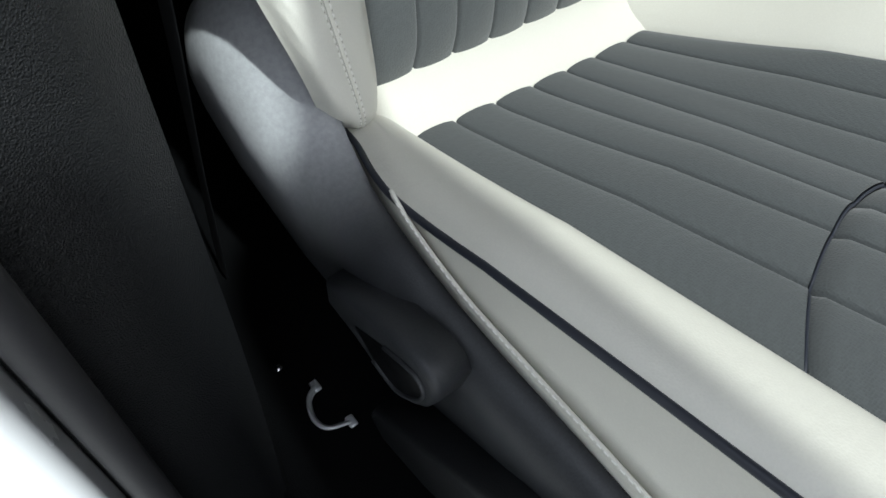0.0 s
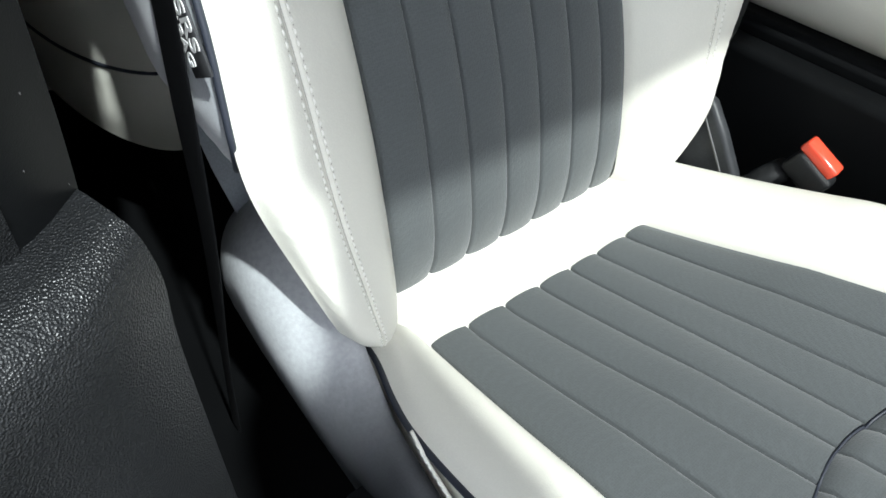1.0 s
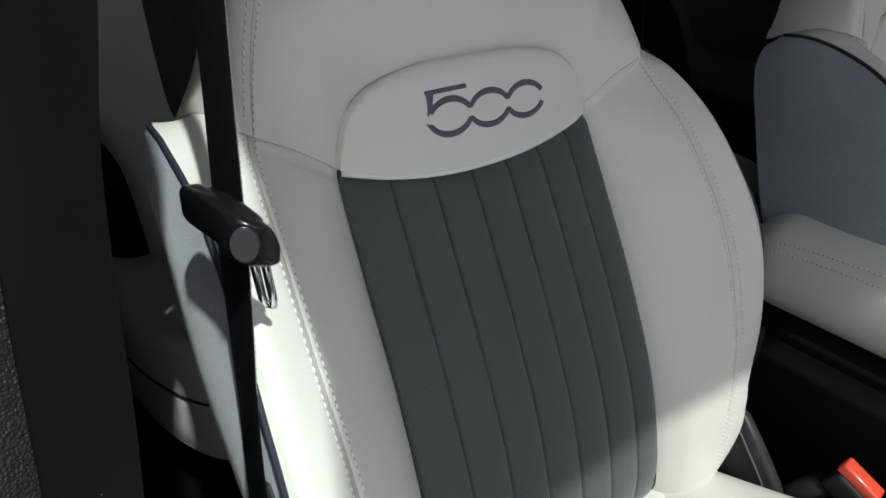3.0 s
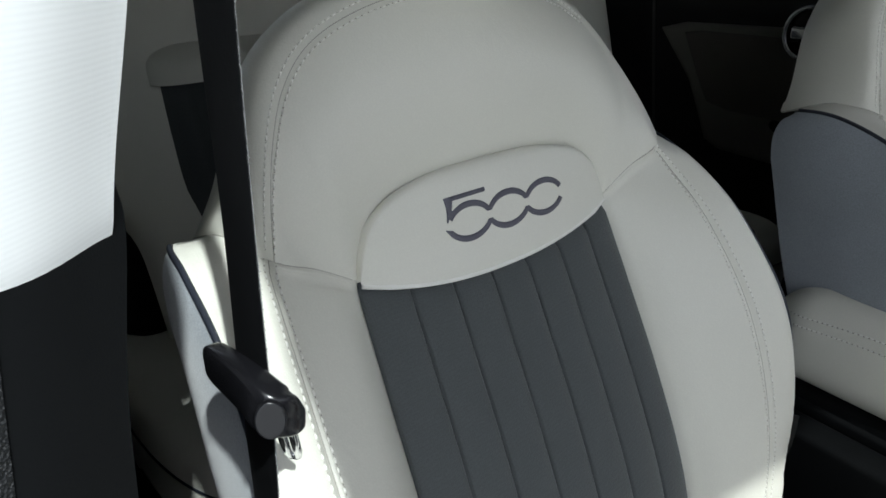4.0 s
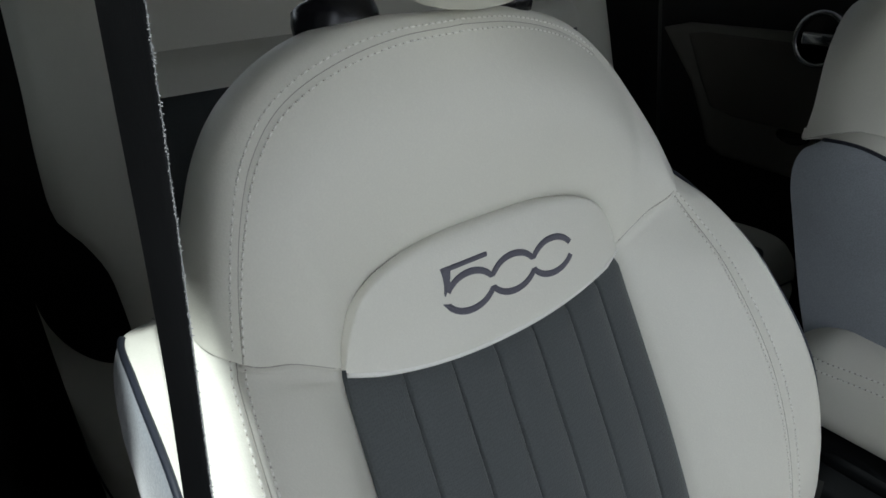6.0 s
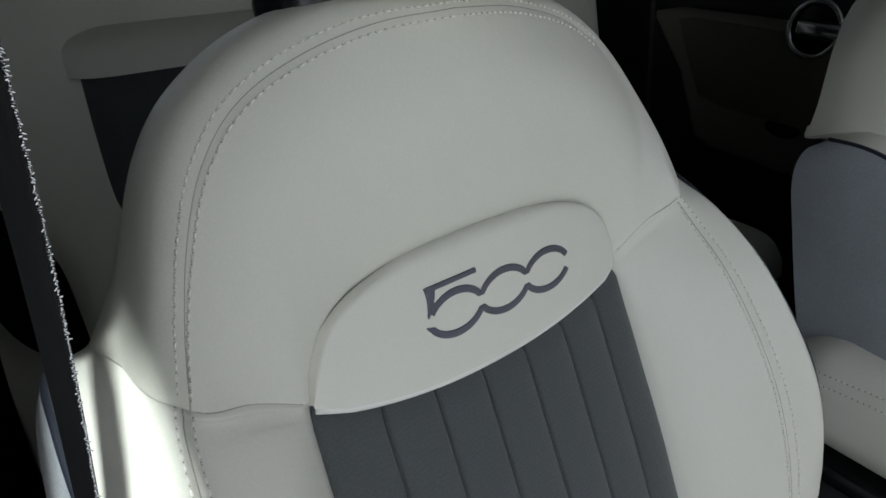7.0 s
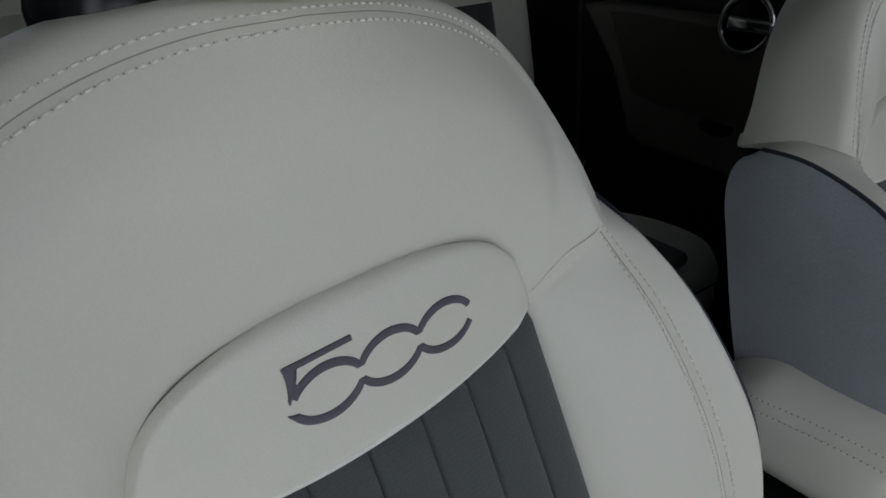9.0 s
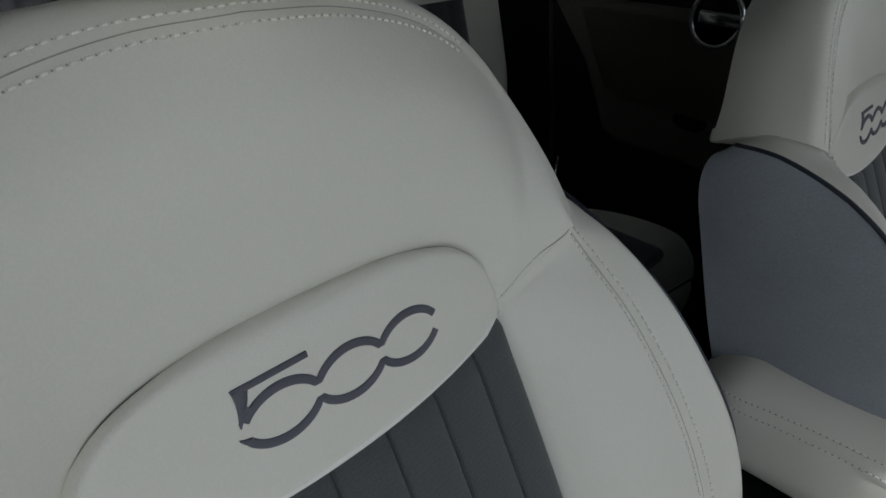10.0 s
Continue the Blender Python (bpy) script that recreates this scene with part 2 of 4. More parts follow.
def block(size, bevel=0.01, segments=4, at=(0, 0, 0), turn=None, bm=None):
    """A box with rounded edges, centred on at."""
    out = bm or bmesh.new()
    tmp = bmesh.new()
    bmesh.ops.create_cube(tmp, size=1)
    bmesh.ops.scale(tmp, vec=size, verts=tmp.verts)
    if bevel:
        bmesh.ops.bevel(tmp, geom=tmp.edges[:] + tmp.verts[:], offset=min(bevel, 0.49 * min(size)), segments=segments, profile=0.5, affect="EDGES")
    m = Matrix.Translation(at) @ (turn or Matrix())
    idx = {v: out.verts.new(m @ v.co) for v in tmp.verts}
    for f in tmp.faces:
        out.faces.new([idx[v] for v in f.verts])
    tmp.free()
    return out


def plate(outline, x0, x1, bevel=0.006, segments=4, one_side=False):
    """A slab between x0 and x1 whose outline is given in (y, z); one_side rounds the face at x0 alone."""
    bm = bmesh.new()
    n = len(outline)
    a = [bm.verts.new((x0, y, z)) for y, z in outline]
    b = [bm.verts.new((x1, y, z)) for y, z in outline]
    f0, f1 = bm.faces.new(a), bm.faces.new(b[::-1])
    for i in range(n):
        bm.faces.new((a[i], b[i], b[(i + 1) % n], a[(i + 1) % n]))
    bmesh.ops.recalc_face_normals(bm, faces=bm.faces[:])
    if bevel:
        es = [e for e in bm.edges if f0 in e.link_faces or (f1 in e.link_faces and not one_side)]
        bmesh.ops.bevel(bm, geom=es, offset=bevel, segments=segments, profile=0.5, affect="EDGES")
    return bm


def curve2(points, n):
    return [tuple(spline(points, i / n)) for i in range(n + 1)]


# ---- the front seats ----
RECLINE, RAKE, SEAT_Z = radians(19), radians(9), 0.253


def B(u, v, w):
    """A point of the backrest: across, up along it, forward of it."""
    return Vector((u, v * math.sin(RECLINE) - w * math.cos(RECLINE), SEAT_Z + v * math.cos(RECLINE) + w * math.sin(RECLINE)))


def C(u, f, n):
    """A point of the cushion: across, forward along it, above it."""
    return Vector((u, -f * math.cos(RAKE) + n * math.sin(RAKE), SEAT_Z + f * math.sin(RAKE) + n * math.cos(RAKE)))


BF = (B(0, 0, 1) - B(0, 0, 0))
CN = (C(0, 0, 1) - C(0, 0, 0))
LUMBAR = [(-0.03, -0.03), (-0.006, -0.008), (0.02, 0.009), (0.06, 0.021), (0.15, 0.028), (0.25, 0.02), (0.34, 0.006), (0.40, -0.003), (0.5, -0.004)]
HEART = B(0, 0.3, -0.2)
RIBS = (-0.089, -0.051, -0.013, 0.025, 0.063, 0.1)
BOLSTER_LOW = [
    [(0.136, 0.001, -0.004), (0.15, -0.006, 0.0), (0.168, -0.008, 0.002), (0.186, -0.003, -0.004), (0.194, 0.006, -0.014)],
    [(0.133, 0.018, 0.014), (0.151, 0.009, 0.034), (0.176, 0.009, 0.045), (0.199, 0.018, 0.043), (0.213, 0.026, 0.026)],
    [(0.132, 0.06, 0.022), (0.153, 0.06, 0.047), (0.184, 0.06, 0.062), (0.212, 0.06, 0.068), (0.225, 0.06, 0.052)],
    [(0.131, 0.12, 0.027), (0.154, 0.12, 0.054), (0.19, 0.12, 0.074), (0.22, 0.12, 0.078), (0.233, 0.12, 0.06)],
    [(0.1295, 0.18, 0.027), (0.154, 0.18, 0.056), (0.192, 0.18, 0.081), (0.2265, 0.18, 0.09), (0.241, 0.18, 0.077)],
]
BOLSTER_MID = [
    [(0.127, 0.25, 0.02), (0.152, 0.25, 0.05), (0.193, 0.25, 0.08), (0.226, 0.25, 0.096), (0.239, 0.25, 0.088)],
    [(0.125, 0.31, 0.01), (0.15, 0.31, 0.04), (0.193, 0.31, 0.07), (0.224, 0.31, 0.09), (0.237, 0.31, 0.084)],
    [(0.123, 0.365, 0.001), (0.148, 0.368, 0.026), (0.189, 0.372, 0.05), (0.219, 0.372, 0.07), (0.232, 0.37, 0.066)],
    [(0.122, 0.392, -0.003), (0.148, 0.405, 0.014), (0.184, 0.413, 0.028), (0.212, 0.418, 0.04), (0.2275, 0.412, 0.034)],
]
BOLSTER_TOP_ROWS = [
    [(0.1215, 0.4, -0.004), (0.15, 0.415, 0.0095), (0.181, 0.43, 0.019), (0.206, 0.44, 0.01), (0.2255, 0.446, -0.008)],
    [(0.1208, 0.404, -0.004), (0.15, 0.4205, 0.008), (0.179, 0.435, 0.018), (0.203, 0.451, -0.006), (0.2211, 0.4593, -0.045)],
    [(0.1205, 0.406, -0.004), (0.15, 0.4245, 0.007), (0.178, 0.4385, 0.018), (0.195, 0.459, -0.018), (0.2, 0.458, -0.072)],
    [(0.118, 0.418, -0.014), (0.145, 0.436, -0.004), (0.17, 0.45, 0.004), (0.186, 0.468, -0.024), (0.19, 0.468, -0.074)],
]
BOLSTER = BOLSTER_LOW + BOLSTER_MID + BOLSTER_TOP_ROWS
PIPE_END, BOLSTER_TOP = 10 / 12, 11 / 12
# places across a bolster, close together at its seam
SEAM_COLUMNS = [i / 50 for i in range(26)] + [0.508 + 0.004 * i for i in range(12)] + [0.56 + i / 50 for i in range(23)]
# the door-side edge is tucked in low down
TUCK = [(0.01, 0.02), (0.19, 0.0)]
ARCH = [(0, 0.4655, 0.002), (0.045, 0.464, 0.002), (0.083, 0.456, 0.001), (0.1045, 0.4425, 0.0), (0.115, 0.424, -0.002),
        (0.1205, 0.406, -0.004), (0.15, 0.4245, 0.007), (0.178, 0.4385, 0.018)]
CREST = [(0, 0.584, 0.02), (0.045, 0.581, 0.02), (0.09, 0.571, 0.019), (0.122, 0.5565, 0.017), (0.144, 0.5345, 0.0165),
         (0.159, 0.507, 0.0166), (0.17, 0.476, 0.0172), (0.1786, 0.439, 0.018)]
OUTER = [(0, 0.598, -0.014), (0.055, 0.596, -0.014), (0.1, 0.586, -0.014), (0.133, 0.568, -0.013), (0.156, 0.545, -0.012),
         (0.1715, 0.517, -0.012), (0.1845, 0.484, -0.012), (0.195, 0.459, -0.018)]
REAR = [(0, 0.585, -0.062), (0.055, 0.581, -0.062), (0.098, 0.569, -0.062), (0.128, 0.55, -0.062), (0.15, 0.53, -0.063),
        (0.167, 0.509, -0.065), (0.183, 0.483, -0.068), (0.2, 0.458, -0.072)]


def badge_low(u):
    return 0.384 + 0.0205 * abs(u / 0.1205) ** 2.2


def badge_w(u, v):
    e = max(0.0, 1 - (u / 0.1215) ** 4) * max(0.0, 1 - ((v - 0.424) / 0.043) ** 4)
    return lerp_table(v, [(0.38, 0.0), (0.408, -0.0025), (0.44, 0.0), (0.47, 0.0015)]) + 0.0085 * e ** 0.5


def flare(k):
    """How far the piping stands out along the console-side bolster."""
    return smooth_table(k, [(0.25, 0.0), (0.33, 0.003), (0.42, 0.0095), (0.55, 0.0105), (0.66, 0.0085), (0.75, 0.003), (0.82, 0.0), (1.0, 0.0)])


def bolster_at(side, k, s):
    """k up the bolster, s from the insert's edge to the piping."""
    rows = [spline(r, s) for r in BOLSTER]
    p = spline(rows, k)
    p.z -= side * 0.011 * s * min(1.0, max(0.0, (BOLSTER_TOP - k) * 4))
    if side < 0:
        p.x -= lerp_table(p.y, TUCK) * min(1.0, max(0.0, (s - 0.2) / 0.8))
    else:
        p.x += flare(k) * max(0.0, (s - 0.75) / 0.25) ** 1.5 - 0.0245 * s ** 3 * math.exp(-((p.y - 0.37) / 0.1) ** 2)
    seam = math.exp(-((s - 0.53) / 0.014) ** 2) * (0.0022 if side < 0 else 0.002) + math.exp(-(s / 0.03) ** 2) * 0.003
    crease = math.sin(p.y * 520 + 9 * math.sin(p.y * 60 + s * 5) + s * 7) * math.sin(p.y * 210 - s * 21) * math.exp(-((s - 0.78) / 0.16) ** 2 - ((p.y - 0.13) / 0.08) ** 2)
    return B(side * p.x, p.y, p.z - seam + (0.0011 if side < 0 else 0.0005) * crease)


def inner_edge(a):
    """How much further in and back the console-side edge lies."""
    k = math.sin(math.pi * a) ** 1.2
    return Vector((0.005 * k, 0.003 * k, -0.022 * k))


def shoulder(p, a, amount):
    """The door-side shoulder stands fuller than the table's outline."""
    k = min(1.0, a / 0.25) * min(1.0, max(0.0, 0.85 - a) / 0.4)
    return p + Vector((p.x, p.y - 0.44, 0)).normalized() * amount * k * k * (3 - 2 * k)


def arch_at(a):
    """Round the badge, then out along the bolster's top seam."""
    if a < 5 / 7:
        return spline(ARCH[:6], a * 7 / 5)
    return spline(BOLSTER[11], (a - 5 / 7) * 7 / 4)


def upper_at(side, a, b):
    p0, p3 = arch_at(a), spline(CREST, a)
    if side > 0:
        p3 += inner_edge(a)
    else:
        p3 = shoulder(p3, a, 0.002)
    q = p0.lerp(p3, b)
    full = (p3 - p0).length / 0.11
    q.z += math.sin(math.pi * b) * 0.011 * full * (1 - (0.8 if side < 0 else 0.25) * min(1, max(0, (a - 0.6) / 0.3)))
    if side > 0:
        q.z += 0.007 * math.sin(math.pi * b) * math.sin(math.pi * a)
    q.z -= (0.0028 * math.exp(-b / 0.08) + 0.002 * 0.6 * math.exp(-b / 0.012)) * min(1, max(0, (0.75 - a) / 0.1)) + (0.0008 if side < 0 or a < 0.45 else 0.0) * math.exp(-((1 - b) / 0.014) ** 2)
    return B(side * q.x, q.y, q.z)


def gusset_at(side, a, b):
    p, q, r = spline(CREST, a), spline(OUTER, a), spline(REAR, a)
    if side > 0:
        p, q, r = p + inner_edge(a), q + inner_edge(a), r + inner_edge(a)
    else:
        p, q, r = shoulder(p, a, 0.002), shoulder(q, a, 0.007), shoulder(r, a, 0.008)
    m = p.lerp(q, 0.5) + Vector((p.x - 0, p.y - 0.44, 0)).normalized() * 0.004 + Vector((0, 0, 0.007))
    c = spline([p, m, q, q.lerp(r, 0.5) + Vector((0.002, 0.002, 0)), r], b)
    c.z -= (0.0008 if side < 0 or a < 0.45 else 0.0) * math.exp(-(b / 0.025) ** 2)
    return B(side * c.x, c.y, c.z)


RIB_A = [(r + 0.1305) / 0.261 for r in RIBS]


def rib_columns(ribs):
    """Positions across a ribbed panel, close together at each rib."""
    cols, edges = [], [0, *ribs, 1]
    for e0, e1 in zip(edges, edges[1:]):
        cols += [e0 + (e1 - e0) * k for k in (0, 0.012, 0.03, 0.055, 0.09, 0.16, 0.27, 0.4, 0.5, 0.6, 0.73, 0.84, 0.91, 0.945, 0.97, 0.988)]
    return cols + [1.0]


def rib_height(a, ribs):
    h = 0.0
    edges = [0, *ribs, 1]
    for e0, e1 in zip(edges, edges[1:]):
        if e0 <= a <= e1:
            k = (a - e0) / (e1 - e0)
            if e0 == 0 and k < 0.5 or e1 == 1 and k >= 0.5:
                return 0.003 * (1 - abs(2 * k - 1) ** 2.6) - 0.003 * max(0.0, 1 - min(k, 1 - k) / 0.035)
            m = min(k, 1 - k)
            h = 0.003 * (1 - abs(2 * k - 1) ** 2.6) - 0.0032 * math.exp(-(m / 0.026) ** 2)
    return h


# the cushion: where the dark insert's edges lie, its height, and its front seam
def cushion_edge(f, side):
    k = (f - 0.06)
    return (-0.1285 + 0.004 * k) if side < 0 else (0.12 + 0.2 * k)


def cushion_n(u, f):
    n = -0.014
    if u > 0:
        n += 0.03 * min(1, max(0, u / 0.17)) ** 2 * min(1, max(0, f / 0.2))
    n += 0.006 * min(1.0, max(0.0, (f - 0.06) / 0.14)) ** 2 * min(1.0, max(0.0, 1 - u / 0.05))
    return n - 0.6 * max(0, f - 0.4) ** 1.5


# how far out the piping on the door side runs
CUSHION_OUT = [(-0.04, -0.164), (0.0, -0.169), (0.025, -0.1735), (0.05, -0.1778), (0.085, -0.1885), (0.115, -0.1945), (0.17, -0.197), (0.3, -0.1965), (0.5, -0.195)]


def arc_f(a):
    return 0.292 + 0.045 * (2 * a - 1) ** 2


RIBS_BACK = (-0.092, -0.053, -0.014, 0.023, 0.056, 0.094)
RIBS_FRONT = (-0.073, -0.022, 0.014, 0.048, 0.086, 0.128)
CUSHION_RIBS = [(r + 0.1395) / 0.2565 for r in RIBS_BACK]


def cushion_insert(a, f, groove=True):
    at, k = [0, *CUSHION_RIBS, 1], min(1.3, max(0.0, (f - 0.065) / 0.235))
    us = [cushion_edge(f, -1), *(r0 + (r1 - r0) * k for r0, r1 in zip(RIBS_BACK, RIBS_FRONT)), cushion_edge(f, 1)]
    i = max(n for n in range(7) if at[n] <= a)
    u = us[i] + (us[i + 1] - us[i]) * (a - at[i]) / (at[i + 1] - at[i])
    n = cushion_n(u, f)
    n += rib_height(a, CUSHION_RIBS)
    return C(u, f, n)


def text_mesh(body, size, depth):
    cu = bpy.data.curves.new("letters", "FONT")
    cu.body, cu.size, cu.extrude, cu.offset = body, size, depth, 0.00025
    cu.align_x, cu.align_y = "CENTER", "CENTER"
    ob = bpy.data.objects.new("letters", cu)
    scene.collection.objects.link(ob)
    bpy.context.view_layer.update()
    me = bpy.data.meshes.new_from_object(ob)
    bm = bmesh.new()
    bm.from_mesh(me)
    bpy.data.objects.remove(ob)
    bpy.data.curves.remove(cu)
    bpy.data.meshes.remove(me)
    return bm


def front_seat(where, label, outer):
    """A front seat; outer is -1 where its door side is towards smaller x."""
    seat = thing("front_seat", where, label, "car seat", "front seats")

    # backrest
    def insert_point(a, b):
        u0 = (2 * a - 1)
        top = badge_low(u0 * 0.1215) + 0.007
        v = -0.03 + (top + 0.03) * b
        u = u0 * (0.1345 - 0.0276 * (v + 0.03) + 0.012 * max(0.0, (0.03 - v) / 0.06) - 0.004 * max(0.0, (b - 0.95) / 0.05))
        w = smooth_table(v, LUMBAR) + rib_height(a, RIB_A) * min(1, (1 - b) * 20 + 0.15) - 0.007 * max(0, b - 0.955) / 0.045
        return B(u, v, w)
    part("backrest_insert", sheet(rib_columns(RIB_A), 44, insert_point), FABRIC, seat, "charcoal ribbed fabric backrest insert")
    for side in (-1, 1):
        part("backrest_bolster", sheet(180, SEAM_COLUMNS, lambda a, b: bolster_at(side, a, b), flip=side > 0), CREAM, seat, "cream leather side bolster")
        part("upper_side_panel", sheet(48, 16, lambda a, b: gusset_at(side, a, b), flip=side < 0), CREAM, seat, "cream leather edge panel")
    part("upper_panel", sheet(96, 30, lambda a, b: upper_at(-1 if a < 0.5 else 1, abs(2 * a - 1), b)), CREAM, seat, "smooth cream leather upper backrest")

    def badge_point(a, b):
        k = 2 * a - 1
        p = spline(ARCH[:6], abs(k))
        u1 = math.copysign(p.x, k)
        v1 = p.y
        u0 = 0.1205 * k * (1.25 - 0.25 * abs(k))
        v0 = badge_low(u0)
        u, v = u0 + (u1 - u0) * b, v0 + (v1 - v0) * b
        return B(u, v, badge_w(u, v) - (0.001 if b > 0.999 else 0))
    part("badge_panel", sheet(60, 25, lambda a, b: badge_point(a, b * 25 / 24) if b < 0.999 else badge_point(a, 1.0) * 1.022 - B(0, 0.43, 0) * 0.022 - BF * 0.0065), CREAM, seat, "padded cream leather badge panel")
    part("welt", tube([B(u, badge_low(u) - 0.0012, 0.0026 - 0.005 * max(0.0, abs(u) / 0.1195 - 0.85) / 0.15) for u in (0.1195 * (i / 20 - 1) for i in range(41))], 0.0023), WELT, seat, "pale cream leather welt")

    # the embroidered emblem: three linked rounds and a flag
    emblem = bmesh.new()

    def stroke(pts, wid):
        pts = [Vector(p) for p in pts]
        rows = []
        for i, p in enumerate(pts):
            d = (pts[min(len(pts) - 1, i + 1)] - pts[max(0, i - 1)]).normalized()
            nrm = Vector((-d.y, d.x))
            r = wid if not callable(wid) else wid(i / (len(pts) - 1))
            row = []
            for s, h in ((-1, 0.0), (-0.8, 0.0009), (0, 0.0012), (0.8, 0.0009), (1, 0.0)):
                q = p + nrm * s * r
                row.append(emblem.verts.new(B(q.x, q.y, badge_w(q.x, q.y) + h)))
            rows.append(row)
        for r0, r1 in zip(rows, rows[1:]):
            for s in range(4):
                emblem.faces.new((r0[s], r1[s], r1[s + 1], r0[s + 1]))
    mids = (-0.028, 0.0095, 0.0465)
    upper, lower = [], []
    for i, m in enumerate(mids):
        for j in range(15):
            t = radians(150 - 120 * j / 14)
            upper.append((m + 0.0205 * math.cos(t), 0.4205 + 0.0165 * math.sin(t) * 0.95))
            lower.append((m + 0.0205 * math.cos(t), 0.4265 - 0.0155 * math.sin(t)))
    stroke(upper, lambda k: 0.0021 + 0.0003 * math.sin(3 * math.pi * k) ** 2)
    stroke(lower, lambda k: 0.0021 + 0.0003 * math.sin(3 * math.pi * k) ** 2)
    stroke([(-0.0441, 0.4447), (-0.0441, 0.4415), (-0.0446, 0.4378), (-0.0456, 0.434), (-0.0469, 0.4305), (-0.0482, 0.427)], lambda k: 0.0041 - 0.0038 * k ** 1.15)
    stroke([(-0.0475, 0.4431), (-0.034, 0.4431), (-0.022, 0.4431), (-0.011, 0.4431)], 0.0017)
    stroke([(-0.0482, 0.4285), (-0.0462, 0.4312), (-0.0445, 0.4328), (-0.0425, 0.4343)], lambda k: 0.0006 + 0.0014 * k)
    stroke([(-0.0505, 0.4222), (-0.048, 0.4202), (-0.0455, 0.4187)], lambda k: 0.0002 + 0.0019 * k)
    part("emblem", emblem, LOGO, seat, "slate embroidered emblem of linked rounds")

    # seams, threads, piping
    for side in (-1, 1):
        for off in (-0.028, 0.028):
            sew(lambda a, b: bolster_at(side, a, b), [(0.06 + (BOLSTER_TOP - 0.065) * i / 500, 0.53 + off) for i in range(501)], seat, HEART)
        last = 495 if side < 0 else 240
        sew(lambda a, b: upper_at(side, a, b), [(i / 500, 0.968) for i in range(last)], seat, HEART)
        sew(lambda a, b: gusset_at(side, a, b), [(i / 500, 0.075) for i in range(last)], seat, HEART, hole=0.0004)
        part("seam", tube([bolster_at(side, BOLSTER_TOP, i / 40) - BF * 0.0003 for i in range(41)], 0.0005, 6), SEAMDARK, seat)
        part("seam", tube([bolster_at(side, BOLSTER_TOP * i / 60, 0.53) - BF * 0.0003 for i in range(61)], 0.0005, 6), SEAMDARK, seat)
        part("seam", tube([upper_at(side, i / 60, 1.0) - BF * 0.0004 for i in range(61 if side < 0 else 30)], 0.0005, 6), SEAMDARK, seat)
    part("seam", tube([upper_at(-1 if i < 50 else 1, abs(i / 50 - 1) * 5 / 7, 0.0) + BF * 0.0006 for i in range(101)], 0.0005, 6), SEAMDARK, seat)
    for side in (-1, 1):
        # side panel behind the piping
        def side_point(a, b):
            p = spline([spline(r, 1.0) for r in BOLSTER], 0.325 + (PIPE_END - 0.325) * a)
            p.z -= side * 0.011 * min(1.0, max(0.0, (BOLSTER_TOP - (0.325 + (PIPE_END - 0.325) * a)) * 4))
            if side < 0:
                p.x -= lerp_table(p.y, TUCK)
            else:
                p.x += flare(0.325 + (PIPE_END - 0.325) * a) - 0.0245 * math.exp(-((p.y - 0.37) / 0.1) ** 2)
            low = 1 - min(1, a / 0.12)
            turn = min(1.0, max(0.0, (p.y - 0.4) / 0.0593)) * math.pi / 2
            back = Vector((lerp_table(p.y, [(0.1, 0.215), (0.3, 0.231), (0.42, 0.227), (0.46, 0.222)]), min(p.y, 0.4) + 0.054 * math.sin(turn), -0.076 + 0.022 * (1 - math.cos(turn))))
            q = Vector(p).lerp(back, b)
            if side < 0:
                q.x += 0.0105 * math.sin(math.pi * b ** 0.85) * min(1, (1 - a) * 3)
            else:
                q.x -= 0.04 * b
            q.y += low * (0.07 * max(0.0, b - 0.22) ** 1.6 + 0.3 * max(0.0, 0.22 - b) ** 2)
            q.x -= 0.03 * low ** 2 * min(1.0, 2 * b)
            return B(side * q.x, q.y, q.z)
        part("side_panel", sheet(40, 16, side_point, flip=side < 0), SIDEFAB, seat, "heathered grey fabric side panel")
        run = [side_point(0.0, 0.7 - 0.7 * i / 16) for i in range(16)] if side < 0 else []
        run += [bolster_at(side, 0.325 + (PIPE_END - 0.325) * i / 70, 1.0) + Vector((0.001 if side > 0 else 0.0, 0, 0)) for i in range(4 if side < 0 else 0, 71)]
        part("piping", tube(run, 0.002 if side < 0 else 0.0024), PIPING, seat, "dark blue piping")

    # back shell
    def shell(a, b):
        v = -0.02 + 0.612 * b
        hw = lerp_table(v, [(-0.03, 0.19), (0.06, 0.205), (0.16, 0.216), (0.3, 0.224), (0.39, 0.214), (0.44, 0.19), (0.46, 0.178), (0.52, 0.152), (0.56, 0.115), (0.58, 0.075), (0.588, 0.02)])
        return B(hw * (2 * a - 1) * (1.0 if a < 0.5 else 0.86), v, -0.068 - 0.008 * math.sin(math.pi * a))
    part("back_shell", sheet(24, 40, shell, flip=True), SIDEFAB, seat, "grey fabric back of the seat")
    for side in (-1, 1):
        part("lower_side", sheet(12, 8, lambda a, b: B(side * (spline([spline(r, 1.0) for r in BOLSTER], 0.38 * a).x - 0.012 - (0.03 if side == outer else 0.0) - 0.012 * b), -0.03 + 0.2 * a, (spline([spline(r, 1.0) for r in BOLSTER], 0.38 * a).z) * (1 - b) - 0.058 * b), flip=side < 0), BLACK, seat)

    # cushion
    part("cushion_insert", sheet(rib_columns(CUSHION_RIBS), 30, lambda a, b: cushion_insert(a, 0.046 + 0.014 * a + (arc_f(a) - 0.046 - 0.014 * a) * b), flip=True), FABRIC, seat, "charcoal ribbed fabric seat insert")
